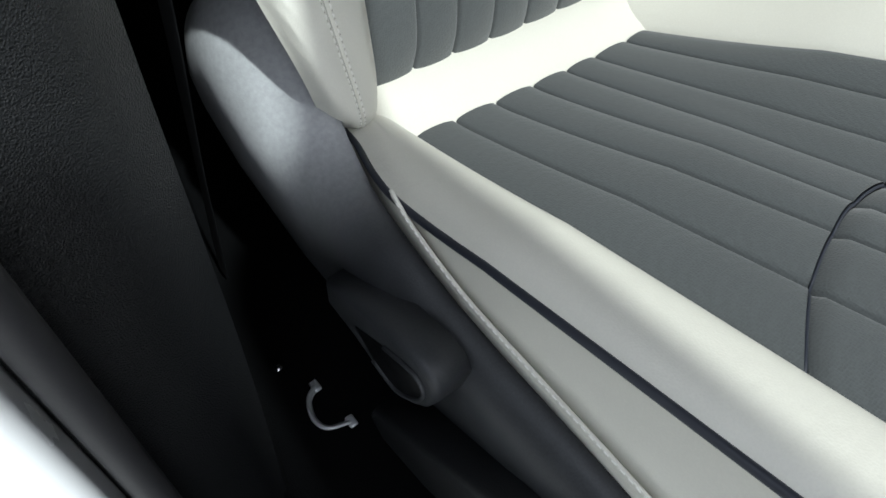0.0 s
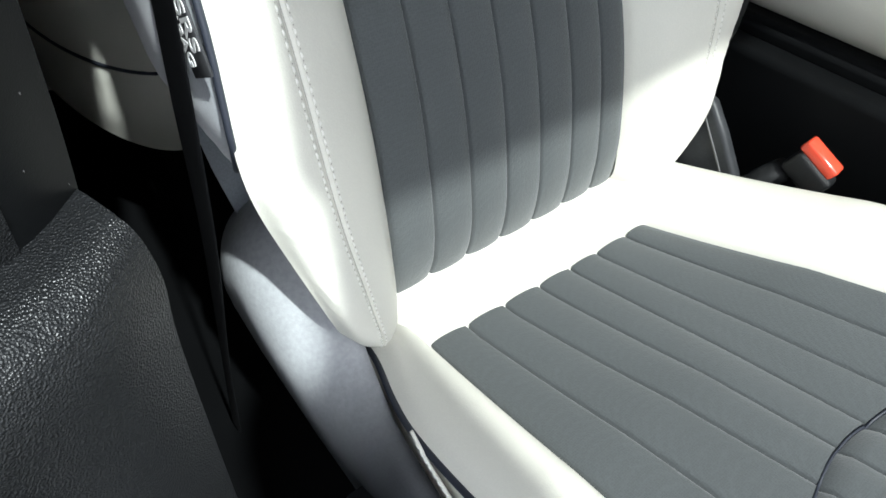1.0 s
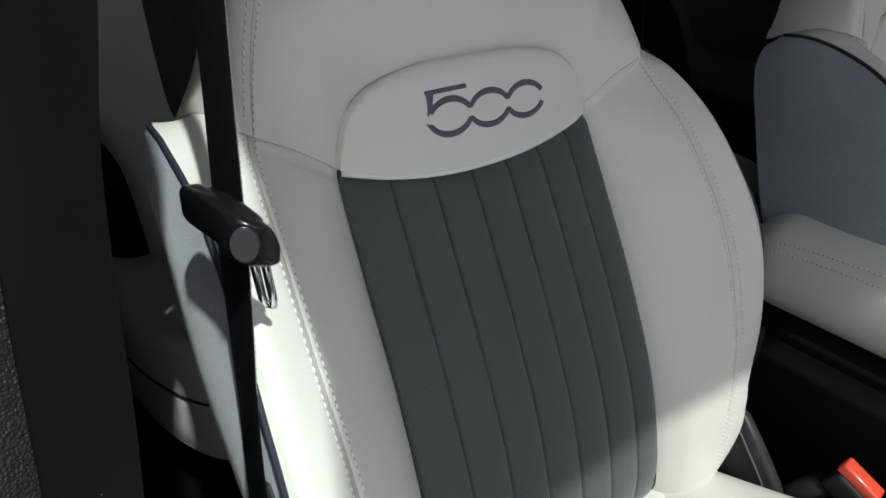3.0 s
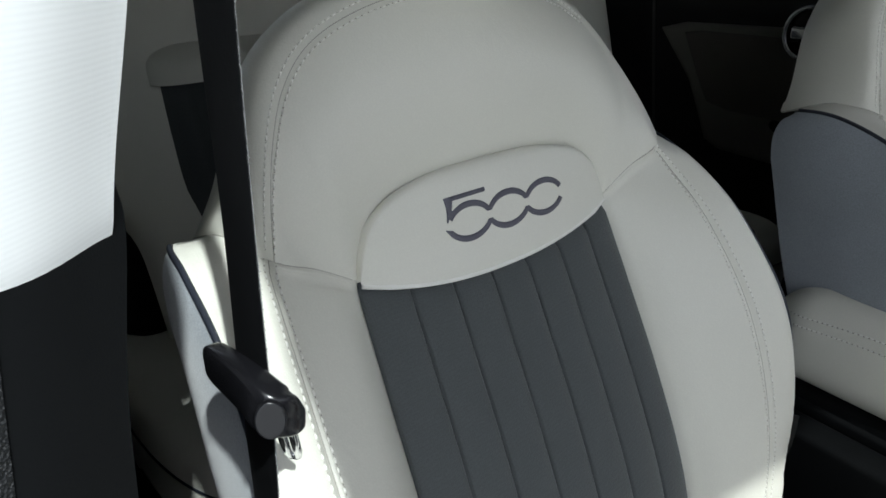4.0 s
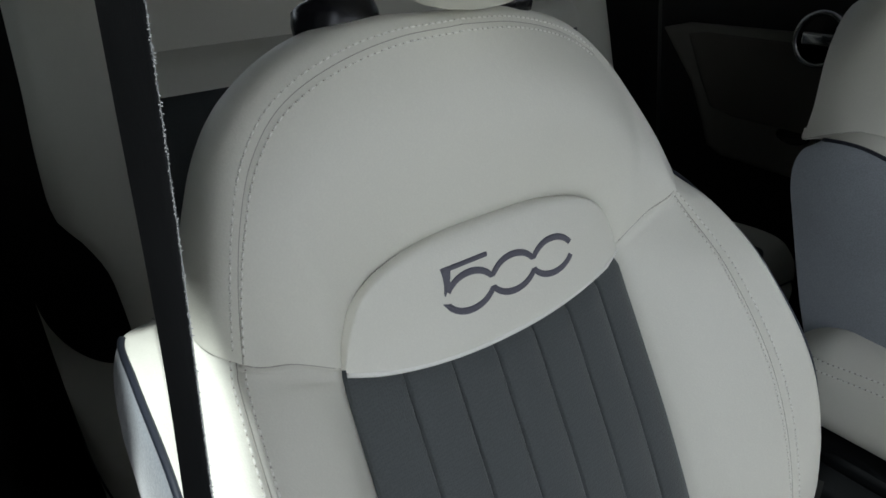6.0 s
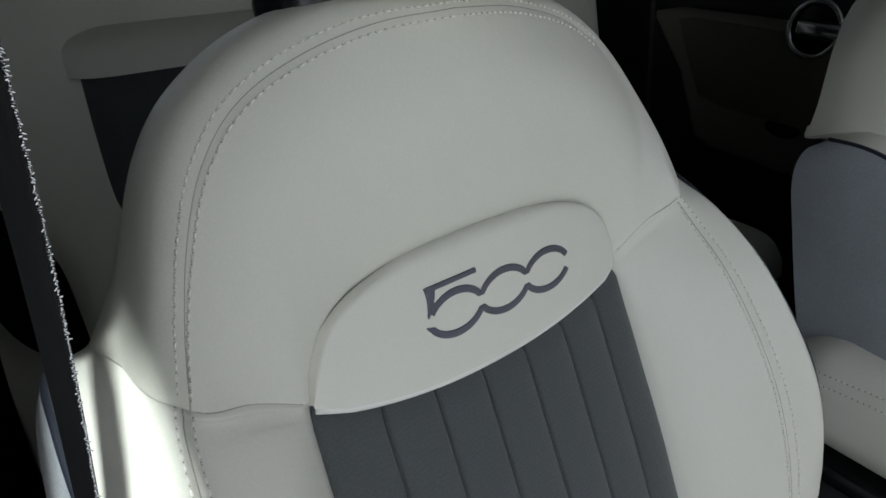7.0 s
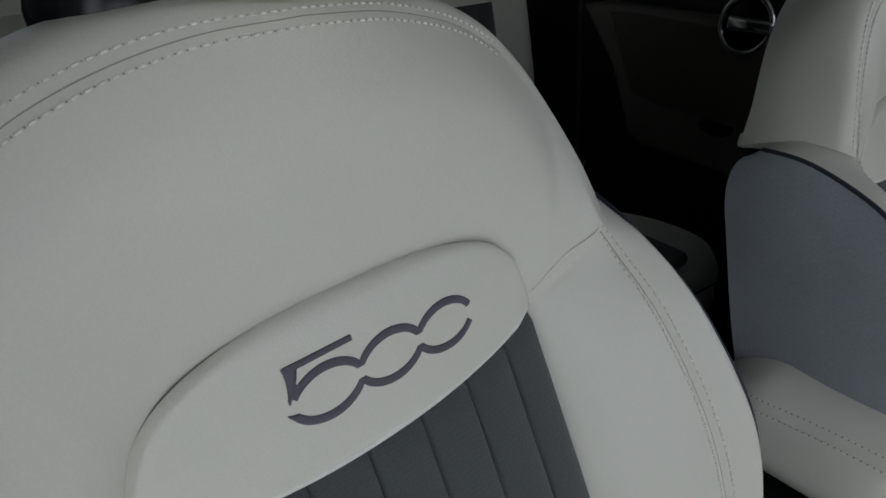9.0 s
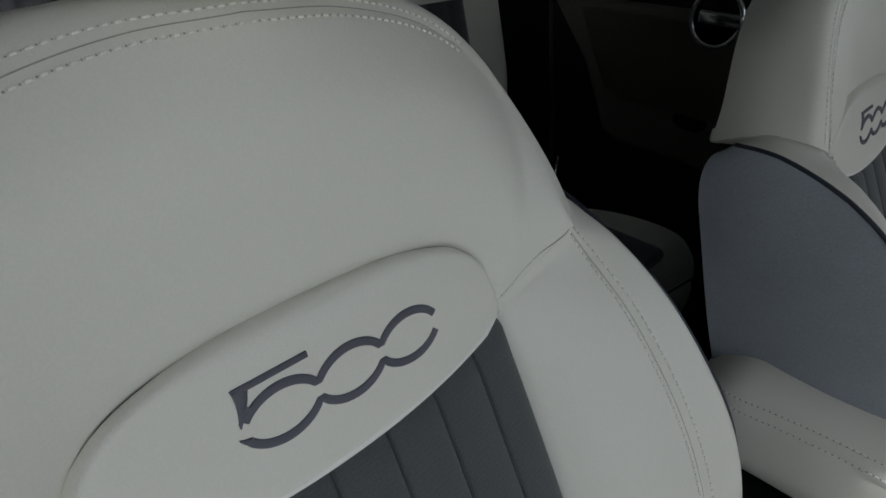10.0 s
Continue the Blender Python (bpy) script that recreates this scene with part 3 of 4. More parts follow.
    part("cushion_front_insert", sheet(rib_columns(CUSHION_RIBS), 26, lambda a, b: cushion_insert(a, arc_f(a) + 0.002 + (0.5 - arc_f(a)) * b) - CN * 0.004 * math.exp(-(b / 0.02) ** 2), flip=True), FABRIC, seat, "charcoal ribbed fabric thigh panel")
    part("seam", tube([cushion_insert(i / 60, arc_f(i / 60) + 0.001) - CN * 0.002 for i in range(61)], 0.0012, 6), PIPING, seat)

    def rear_strip(a, b):
        u = (-0.16 + 0.37 * a)
        f = -0.05 + (0.0975 + 0.0135 * min(1.0, max(0.0, (u + 0.1285) / 0.25))) * b
        n = cushion_n(u, f) + 0.003 * math.sin(math.pi * b) + 0.016 * max(0.0, 1 - b / 0.9) ** 1.2 + (0.014 + 0.007 * max(0.0, -u / 0.15)) * math.sin(math.pi * min(1.0, 0.1 + b * 0.9)) ** 1.3
        if b > 0.99:
            n -= 0.002
        return C(u, f, n)
    part("cushion_rear_strip", sheet(30, 12, rear_strip, flip=True), CREAM, seat, "cream leather rear edge of the cushion")

    def cushion_side(side):
        def pt(a, b):
            f = -0.04 + 0.55 * a
            e = cushion_edge(max(f, 0.03), side)
            n0 = cushion_n(e, f)
            if side < 0:
                o = smooth_table(f, CUSHION_OUT)
                ctrl = [(e, n0 - 0.002), (e - 0.008, n0 + 0.012), (e - 0.024, n0 + 0.021), (o + 0.016, n0 + 0.0265), (o, n0 + 0.0205)]
            else:
                ctrl = [(e, n0 - 0.002), (e + 0.016, n0 + 0.014), (e + 0.045, n0 + 0.03), (e + 0.08, n0 + 0.03), (e + 0.095, n0 + 0.01)]
            u, n = spline([(*c, 0) for c in ctrl], b)[:2]
            n -= 0.004 * math.exp(-(b / 0.03) ** 2)
            n += 0.00015 * math.sin(f * 410 + 5 * math.sin(f * 47 + b * 4) + b * 9) * math.sin(f * 170 - b * 17) * math.exp(-((b - 0.6) / 0.25) ** 2) * min(1.0, max(0.0, (f - 0.08) / 0.1))
            return C(u, f, n)
        return pt
    left, right = cushion_side(-1), cushion_side(1)
    part("cushion_bolster", sheet(260, 28, left, flip=True), CREAM, seat, "cream leather cushion edge")
    part("cushion_bolster", sheet(60, 20, right), CREAM, seat, "cream leather cushion edge")
    part("piping", tube([left(0.06 + 0.94 * i / 90, 1.0) + Vector((-0.001, 0, -0.001)) for i in range(91)], 0.0025), PIPING, seat, "dark blue piping")

    def skirt(side, fn):
        def pt(a, b):
            p = fn(0.06 + 0.94 * a, 1.0)
            return p + Vector((-side * 0.003 * math.sin(math.pi * b) + side * (0.004 + 0.018 * max(0.0, 1 - a / 0.16)) * b, 0, -0.085 * b))
        return pt
    part("cushion_skirt", sheet(120, 12, skirt(-1, left), flip=True), CREAM, seat, "cream leather cushion side")
    part("cushion_skirt", sheet(50, 10, skirt(1, right)), CREAM, seat, "cream leather cushion side")
    hem = curve2([(-0.1975, -0.115, 0.2885), (-0.199, -0.14, 0.277), (-0.1995, -0.185, 0.263), (-0.2, -0.24, 0.257), (-0.201, -0.29, 0.254), (-0.202, -0.35, 0.249), (-0.203, -0.45, 0.238)], 400)
    part("skirt_fold", sheet(80, 8, lambda a, b: Vector(hem[int(a * (len(hem) - 1))]) + Vector((-0.0018 * math.sin(math.pi * min(1.0, 0.15 + b)), 0, -0.011 * b))), CREAM, seat, "folded cream leather hem")
    part("skirt_welt", tube([Vector(p) + Vector((-0.0015, 0, -0.0005)) for p in hem[::5]], 0.0013), CREAM, seat)
    part("stitching", stitches([Vector(p) + Vector((-0.0026, 0, -0.0004)) for p in hem[20:]], r=0.00055), THREAD, seat)
    part("cushion_front", sheet(20, 8, lambda a, b: C(-0.187 + 0.5 * a, 0.5 + 0.03 * math.sin(math.pi * b), -0.03 - 0.12 * b)), CREAM, seat)
    part("seat_base", block((0.36, 0.42, 0.12), 0.02, at=(0.02, -0.24, 0.11)), BLACK, seat, "black seat frame")
    for x in (-0.16, 0.2):
        part("seat_rail", block((0.03, 0.5, 0.05), 0.006, at=(x, -0.22, 0.025)), SEATPLASTIC, seat, "dark metal seat rail")

    # plastic side cover with its lever
    cover = [(0.13, 0.235), (0.128, 0.28), (0.112, 0.318), (0.082, 0.341), (0.048, 0.35), (0.016, 0.339), (-0.01, 0.314), (-0.03, 0.292), (-0.05, 0.278), (-0.07, 0.2715), (-0.09, 0.2685), (-0.11, 0.266), (-0.13, 0.2615), (-0.155, 0.255), (-0.182, 0.2485),
             (-0.22, 0.2425), (-0.27, 0.238), (-0.44, 0.218), (-0.44, 0.12), (-0.2, 0.09), (0.0, 0.1), (0.1, 0.16)]
    shield = plate(cover, outer * 0.236, outer * 0.172, 0.058, 12, True)
    for vert in shield.verts:
        # the inner edge follows the cushion's side
        edge = smooth_table(-vert.co.y, [(-0.14, 0.176), (0.0, 0.177), (0.03, 0.182), (0.05, 0.186), (0.07, 0.1905), (0.09, 0.1955), (0.115, 0.199), (0.14, 0.2005), (0.45, 0.2005)])
        vert.co.x = outer * (edge + (abs(vert.co.x) - 0.172) / 0.064 * (0.236 - 0.16 * max(0.0, 0.265 - vert.co.z) - edge))
    part("side_cover", shield, SUNPAINTED, seat, "scuffed black plastic side cover with sunlight painted on its end")
    lever_side = [(-0.1, 0.222), (-0.135, 0.236), (-0.168, 0.246), (-0.195, 0.2505), (-0.208, 0.248), (-0.2145, 0.238), (-0.2135, 0.224), (-0.206, 0.207), (-0.194, 0.193), (-0.178, 0.183), (-0.16, 0.185), (-0.13, 0.194), (-0.1, 0.198)]
    lever = part("lever", plate(lever_side, outer * 0.244, outer * 0.218, 0.005, 4, True), SEATPLASTIC, seat, "long black height lever")
    hollow = [(-0.135, 0.212), (-0.168, 0.228), (-0.194, 0.2365), (-0.2045, 0.231), (-0.2035, 0.218), (-0.192, 0.202), (-0.177, 0.192), (-0.155, 0.196)]
    part("finger_cup", plate(hollow, outer * 0.2447, outer * 0.24, 0.001, 1), SMOOTHBLACK, lever)
    part("rim", tube([Vector((outer * 0.2447, p[0], p[1])) for p in curve2([(y, z, 0) for y, z in hollow[1:]], 36)], 0.0017, 8), SEATPLASTIC, lever)
    low_lever = [(-0.15, 0.122), (-0.19, 0.146), (-0.231, 0.172), (-0.27, 0.196), (-0.33, 0.215), (-0.33, 0.15), (-0.27, 0.12), (-0.212, 0.094), (-0.16, 0.085), (-0.142, 0.1)]
    part("recline_lever", plate(low_lever, outer * 0.246, outer * 0.205, 0.006, 4, True), BLACK, seat, "black recline lever")

    inner = [(0.03, 0.18), (0.03, 0.32), (0.0, 0.345), (-0.033, 0.337), (-0.056, 0.312), (-0.082, 0.279), (-0.102, 0.245), (-0.105, 0.18)]
    recliner = part("recliner_cover", plate(inner, -outer * 0.236, -outer * 0.222, 0.005, 4), SEATPLASTIC, seat, "grey plastic recliner cover")
    part("edge_line", tube([Vector((-outer * 0.2218, p[0] + 0.013, p[1] - 0.006)) for p in curve2([(y, z, 0) for y, z in inner[2:7]], 30)], 0.0011, 6), PIPEGREY, recliner)

    # headrest on two chromed posts
    for x in (-0.062, 0.062):
        ring = []
        for i in range(9):
            h = (0.0, 0.0, 0.006, 0.012, 0.018, 0.02, 0.021, 0.021, 0.02)[i]
            r = (0.001, 0.017, 0.0195, 0.0195, 0.018, 0.015, 0.011, 0.007, 0.006)[i]
            ring.append((r, h))
        bm = bmesh.new()
        rows = [[bm.verts.new(B(x + r * 1.36 * math.cos(t), 0.588 + h * 1.25, -0.02 + r * 1.3 * math.sin(t))) for t in (2 * math.pi * s / 20 for s in range(20))] for r, h in ring]
        for r0, r1 in zip(rows, rows[1:]):
            for s in range(20):
                bm.faces.new((r0[s], r0[(s + 1) % 20], r1[(s + 1) % 20], r1[s]))
        part("post_collar", bm, GLOSSBLACK, seat, "black plastic headrest collar")
        part("headrest_post", tube([B(x, 0.6, -0.022), B(x, 0.7, -0.022)], 0.0062, 14), STEEL, seat, "chromed headrest post")

    def rest(a, b):
        t, q = 2 * math.pi * a, math.pi * (b - 0.5)
        cx, cy = math.copysign(abs(math.cos(t)) ** 0.8, math.cos(t)), math.copysign(abs(math.sin(t)) ** 0.8, math.sin(t))
        return B(0.004 + 0.105 * cx * math.cos(q), 0.708 + 0.12 * math.sin(q), 0.045 + 0.075 * cy * math.cos(q) ** 0.9)
    part("headrest", sheet(40, 24, rest), CREAM, seat, "round cream leather headrest")
    return seat


near_seat = front_seat((0.3525, 0.334, 0), "cream leather and charcoal ribbed fabric front seat", -1)
far_seat = front_seat((0.992, 0.266, -0.012), "cream leather front seat with grey fabric side panel", 1)

# airbag tag sewn into the outer side panel
tag = block((0.0015, 0.021, 0.044), 0.0005, 1, (0, 0, 0))
TAG_AT = B(-0.2445, 0.253, 0.092)
TAG_TURN = pose(0, 0, 0, -19, 0, 0) @ pose(0, 0, 0, -8, 0, 3)
bmesh.ops.transform(tag, matrix=Matrix.Translation(TAG_AT) @ TAG_TURN, verts=tag.verts)
airbag_tag = part("airbag_tag", tag, TAG, near_seat, "black woven tag with white letters")
for words, size, dy in (("SRS", 0.0148, -0.0045), ("AIRBAG", 0.0098, 0.0055)):
    bm = text_mesh(words, size, 0.0002)
    m = Matrix.Translation(TAG_AT) @ TAG_TURN @ Matrix.Translation((-0.0011, dy, 0)) @ Matrix(((0, 0, -1, 0), (0, -1, 0, 0), (-1, 0, 0, 0), (0, 0, 0, 1)))
    bmesh.ops.transform(bm, matrix=m, verts=bm.verts)
    part("print", bm, WHITEINK, airbag_tag, smooth=False)

# ---- seat belt beside the near seat ----
belt = thing("seat_belt", (0.12, 0.476, 0.0), "black webbing seat belt with plastic tongue", "seat belt")
BELT_NEAR = [(0.13, 0.295, 1.08), (0.136, 0.318, 1.0), (0.141, 0.344, 0.9), (0.1385, 0.357, 0.82), (0.1285, 0.347, 0.74), (0.1173, 0.332, 0.66),
             (0.1087, 0.33, 0.58), (0.1054, 0.337, 0.48), (0.1035, 0.357, 0.36), (0.1001, 0.397, 0.2), (0.1, 0.42, 0.1), (0.1, 0.44, 0.02)]
BELT_FAR = [(0.126, 0.335, 1.08), (0.133, 0.358, 1.0), (0.1385, 0.384, 0.9), (0.1355, 0.392, 0.82), (0.1284, 0.384, 0.74), (0.1178, 0.371, 0.66),
            (0.1105, 0.362, 0.58), (0.1046, 0.366, 0.48), (0.1035, 0.382, 0.36), (0.101, 0.416, 0.2), (0.1, 0.44, 0.1), (0.1, 0.46, 0.02)]


def belt_point(a, b):
    p, q = spline(BELT_NEAR, a), spline(BELT_FAR, a)
    t = 2 * math.pi * b
    k = 0.5 - 0.5 * math.copysign(abs(math.cos(t)) ** 0.6, math.cos(t))
    return p.lerp(q, k) - Vector(belt.location) + Vector((0.0011 * math.sin(t), 0, 0))


part("webbing", sheet(60, 24, belt_point), BELT, belt, "black woven webbing")
fuzz = bmesh.new()
random.seed(4)
for i in range(900):
    k = 0.02 + 0.5 * i / 900
    p = spline(BELT_NEAR, k) - Vector(belt.location)
    d = Vector((random.uniform(-1, 1), -0.8, random.uniform(-1, 1))).normalized()
    tube([p - d * 0.0004, p + d * random.uniform(0.0001, 0.0009)], 0.00017, 3, fuzz)
part("frayed_edge", fuzz, FUZZ, belt, "pale frayed webbing edge")


def belt_local(points):
    return [Vector(p) - Vector(belt.location) for p in points]


TONGUE = belt_local([(0.11, 0.373, 0.684), (0.11, 0.37, 0.685), (0.1115, 0.355, 0.687), (0.114, 0.337, 0.688), (0.1165, 0.327, 0.685), (0.121, 0.3255, 0.679), (0.126, 0.3285, 0.673), (0.1295, 0.3325, 0.668)])
TONGUE_SIZE = [(0.001, 0.002, 0), (0.0045, 0.0075, 0), (0.0052, 0.0092, 0), (0.006, 0.0095, 0), (0.0068, 0.0092, 0), (0.006, 0.008, 0), (0.0044, 0.005, 0), (0.0015, 0.0025, 0)]


def tongue_point(a, b):
    p, size = spline(TONGUE, b), spline(TONGUE_SIZE, b)
    d = (spline(TONGUE, min(1, b + 0.02)) - spline(TONGUE, max(0, b - 0.02))).normalized()
    up = (Vector((0.1, 0.25, 1)) - d * Vector((0.1, 0.25, 1)).dot(d)).normalized()
    c, w = math.cos(2 * math.pi * a), math.sin(2 * math.pi * a)
    return p + d.cross(up) * math.copysign(abs(c) ** 0.5, c) * size.x + up * math.copysign(abs(w) ** 0.5, w) * size.y


tongue = part("tongue", sheet(32, 40, tongue_point), GLOSSBLACK, belt, "glossy black plastic tongue")
face = Vector((-0.3, -0.9, 0.3)).normalized()
right = face.cross(Vector((0, 0, 1))).normalized()
disc = bmesh.new()
disc_rows = [[disc.verts.new(Vector((0.1155, 0.3245, 0.684)) - Vector(belt.location) + face * (0.0076 + h) + r * (right * 0.0058 * math.cos(t) + right.cross(face) * 0.0072 * math.sin(t)))
              for t in (2 * math.pi * i / 28 for i in range(28))] for r, h in ((1.06, -0.003), (1.0, 0.0), (0.94, 0.0003), (0.86, 0.0003), (0.5, 0.0003))]
for r0, r1 in zip(disc_rows, disc_rows[1:]):
    for i in range(28):
        disc.faces.new((r0[i], r0[(i + 1) % 28], r1[(i + 1) % 28], r1[i]))
disc.faces.new(disc_rows[-1])
part("stop_button", disc, GLOSSBLACK, tongue, "oval matt black inset")
latch = bmesh.new()
top, tip, across = belt_local([(0.121, 0.329, 0.677), (0.1308, 0.353, 0.632)]) + [Vector((0.78, -0.6, -0.1)).normalized() * 0.0024]
drop = (tip - top).normalized()
tube([top - across, tip - across - drop * 0.006, tip - across * 0.5 - drop * 0.001, tip + across * 0.8, tip + across - drop * 0.007, top + across], 0.0021, 8, latch)
part("latch_plate", latch, STEEL, tongue, "chromed latch plate")

# small metal pieces on the floor beside the rail
clip = thing("floor_clip", (0.098, 0.255, 0.0), "bare grey metal clip on the dark floor", "clip")
wire = [Vector(p) for p in curve2([(0.006, 0.026, 0.014), (-0.006, 0.016, 0.016), (-0.0115, -0.002, 0.016), (-0.006, -0.016, 0.016), (0.012, -0.022, 0.014)], 40)]
part("wire", tube(wire, 0.0033, 8, flat=0.6), DULL, clip)
for end, beyond in ((wire[0], wire[3]), (wire[-1], wire[-4])):
    part("flat_end", block((0.008, 0.012, 0.004), 0.0015, 2, end.lerp(beyond, -0.3)), DULL, clip)
screw = thing("floor_screw", (0.089, 0.322, 0.0), "small bright screw on the dark floor", "screw")
part("head", block((0.008, 0.008, 0.012), 0.002, 2, (0, 0, 0.006)), STEEL, screw)

# ---- belt buckle beside the cushion ----
buckle = thing("belt_buckle", (0.6, 0.2, 0.318), "black belt buckle with red release button", "belt buckle")
bt = pose(0, 0, 0, 26, 0, 4)
part("housing", block((0.021, 0.042, 0.026), 0.005, 3, (-0.001, 0.0, -0.011), bt), BLACK, buckle)
part("button", block((0.0175, 0.039, 0.012), 0.003, 3, (0.001, -0.003, 0.007), bt), RED, buckle, "bright red release button")
part("stalk", tube([(0, 0.02, -0.02), (0.0, 0.06, -0.08), (0.0, 0.09, -0.22)], 0.012, 10), BLACK, buckle)

# ---- centre console and armrest ----
console = thing("centre_console", (0.66, 0.1, 0), "black plastic centre console between the seats", "console")
part("body", block((0.1, 0.95, 0.362), 0.005, 3, (0.098, -0.1, 0.181)), SMOOTHBLACK, console)
part("side_wall", block((0.04, 0.95, 0.352), 0.008, 3, (0.029, -0.1, 0.176)), SMOOTHBLACK, console)
armrest = thing("armrest", (0.75, 0.22, 0.362), "cream leather armrest with twin stitching", "armrest")
pad = block((0.12, 0.505, 0.133), 0.055, 14, (0.02, -0.0475, 0.0665))
for vert in pad.verts:
    # the lid falls off towards its rear end
    vert.co.z *= 1 - 0.17 * max(0.0, (vert.co.y - 0.04) / 0.165) ** 2
part("pad", pad, CREAM, armrest, "cream leather pad")
part("base", block((0.112, 0.46, 0.02), 0.006, 3, (0.02, -0.05, -0.004)), SMOOTHBLACK, armrest)
latch_bm = bmesh.new()
bmesh.ops.create_uvsphere(latch_bm, u_segments=24, v_segments=12, radius=1.0)
bmesh.ops.scale(latch_bm, vec=(0.01, 0.026, 0.01), verts=latch_bm.verts)
bmesh.ops.translate(latch_bm, vec=(-0.028, 0.08, -0.004), verts=latch_bm.verts)
part("latch", latch_bm, SMOOTHBLACK, armrest, "black finger catch under the lid")


def lid_seam(angle, k):
    """Along the lid's near edge and round its rear corner, at a height given by an angle on the rounding."""
    round_end = radians(55) * max(0.0, 1 - k / 0.15)
    p = Vector((0.015, 0.15 - 0.4 * max(0.0, k - 0.15), 0.078)) + 0.0553 * Vector((-math.cos(angle) * math.cos(round_end), math.cos(angle) * math.sin(round_end), math.sin(angle)))
    p.z *= 1 - 0.17 * max(0.0, (p.y - 0.04) / 0.165) ** 2
    return p


for angle in (radians(17), radians(29)):
    seam_row = [lid_seam(angle, i / 400) for i in range(401)]
    row = part("stitching", stitches(seam_row, length=0.003, r=0.0009), THREAD, armrest)
    # dark dots stand in for the shade in the gaps between the threads
    part("hole_and_gap_shade", stitches(seam_row[3:], length=0.0012, r=0.0006), HOLE_SHADE, row)

# ---- rear bench ----
rear = thing("rear_seat", (0.72, 0.87, 0), "cream leather rear bench with dark centre panels", "car seat")


BENCH_NEAR = [(0.3, -0.53), (0.42, -0.531), (0.46, -0.535), (0.5, -0.551), (0.535, -0.571), (0.6, -0.57), (0.7, -0.558), (0.95, -0.535)]
BENCH_FAR = [(0.3, 0.46), (0.46, 0.475), (0.53, 0.49), (0.95, 0.495)]
BENCH_Y = 0.0894


def rear_back(a, b):
    z = 0.3 + 0.62 * b
    x0, x1 = smooth_table(z, BENCH_NEAR), smooth_table(z, BENCH_FAR)
    near, far = max(0.0, 1 - a / 0.05), max(0.0, 1 - (1 - a) / 0.05)
    r = 0.045 * (1 - math.sqrt(max(0.0, 1 - max(near, far) ** 2)))
    roll = 0.012 * math.exp(-((a - 0.085) / 0.035) ** 2)
    return Vector((x0 + (x1 - x0) * a, BENCH_Y + 0.3 * (z - 0.3) + r - roll + 0.05 * (1 - min(1, (1 - b) / 0.12)) ** 2, z))


part("backrest", sheet(120, 40, rear_back), CREAM, rear, "cream leather rear backrest")
for x0 in (-0.472, 0.02):
    def rear_insert(a, b):
        x = x0 + 0.35 * a
        z = 0.32 + 0.35 * b
        g = 0.003 * abs(math.sin(7 * math.pi * a)) ** 0.6
        return Vector((x, BENCH_Y + 0.3 * (z - 0.3) - 0.012 * (1 - (2 * a - 1) ** 8) - g, z))
    part("back_insert", sheet(70, 10, rear_insert), FABRIC, rear, "charcoal ribbed fabric panel")

    def rear_cap(a, b):
        x = x0 + 0.35 * a
        c = max(0.0, 1 - abs(2 * a - 1) ** 9)
        z = 0.672 + 0.047 * b * (0.45 + 0.55 * c ** 0.5)
        return Vector((x, BENCH_Y + 0.3 * (z - 0.3) - 0.034 * (1 - (2 * a - 1) ** 12) * (1 - b ** 5) - 0.002, z))
    part("back_cap", sheet(48, 14, rear_cap), CREAM, rear)
for x in (-0.37, 0.0, 0.34):
    part("headrest_socket", block((0.07, 0.03, 0.03), 0.012, 3, (x, 0.18, 0.81)), GLOSSBLACK, rear)


def rear_cushion(a, b):
    x = -0.625 + 0.97 * a * a
    end = min(1.0, (x + 0.625) / 0.09)
    y, z = spline([(-0.225, 0.235, 0), (-0.25, 0.275, 0), (-0.256, 0.318, 0), (-0.25, 0.337, 0), (-0.2535, 0.345, 0), (-0.243, 0.378, 0), (-0.205, 0.402, 0), (-0.1, 0.394, 0), (0.05, 0.35, 0), (0.2, 0.3, 0)], b)[:2]
    r = (1 - end) ** 2
    return Vector((x, y + 0.28 * (1 - math.sqrt(max(0.0, 1 - (1 - end) ** 2))) - 0.06 * a ** 4, z - 0.035 * r * max(0.0, (z - 0.3) / 0.1)))


part("cushion", sheet(70, 54, rear_cushion), CREAM, rear, "cream leather rear cushion")
part("seam", tube([rear_cushion(i / 60, 3.35 / 9) + Vector((0, -0.001, 0)) for i in range(61)], 0.0022, 6), PIPING, rear, "dark piping")
part("cushion_end", plate([(0.03, 0.2), (0.03, 0.27), (0.06, 0.29), (0.2, 0.28), (0.2, 0.2)], -0.625, -0.58, 0.01, 3), CREAM, rear)
part("cushion_insert", block((0.36, 0.42, 0.022), 0.01, 3, (0.09, -0.085, 0.404)), FABRIC, rear)
part("plinth", block((1.1, 0.4, 0.24), 0.01, 2, (0.0, 0.05, 0.12)), CARPET, rear)
rear_buckle = thing("belt_tongue", (0.958, 0.75, 0.487), "steel belt tongue hanging behind the seat", "seat belt")
part("plate", block((0.022, 0.004, 0.036), 0.002, 2, turn=pose(0, 0, 0, 0, 25, 30)), STEEL, rear_buckle)
part("strap", tube([(0.0, 0.01, 0.01), (0.0, 0.05, 0.3)], 0.02, 8, flat=0.06), BELT, rear_buckle)

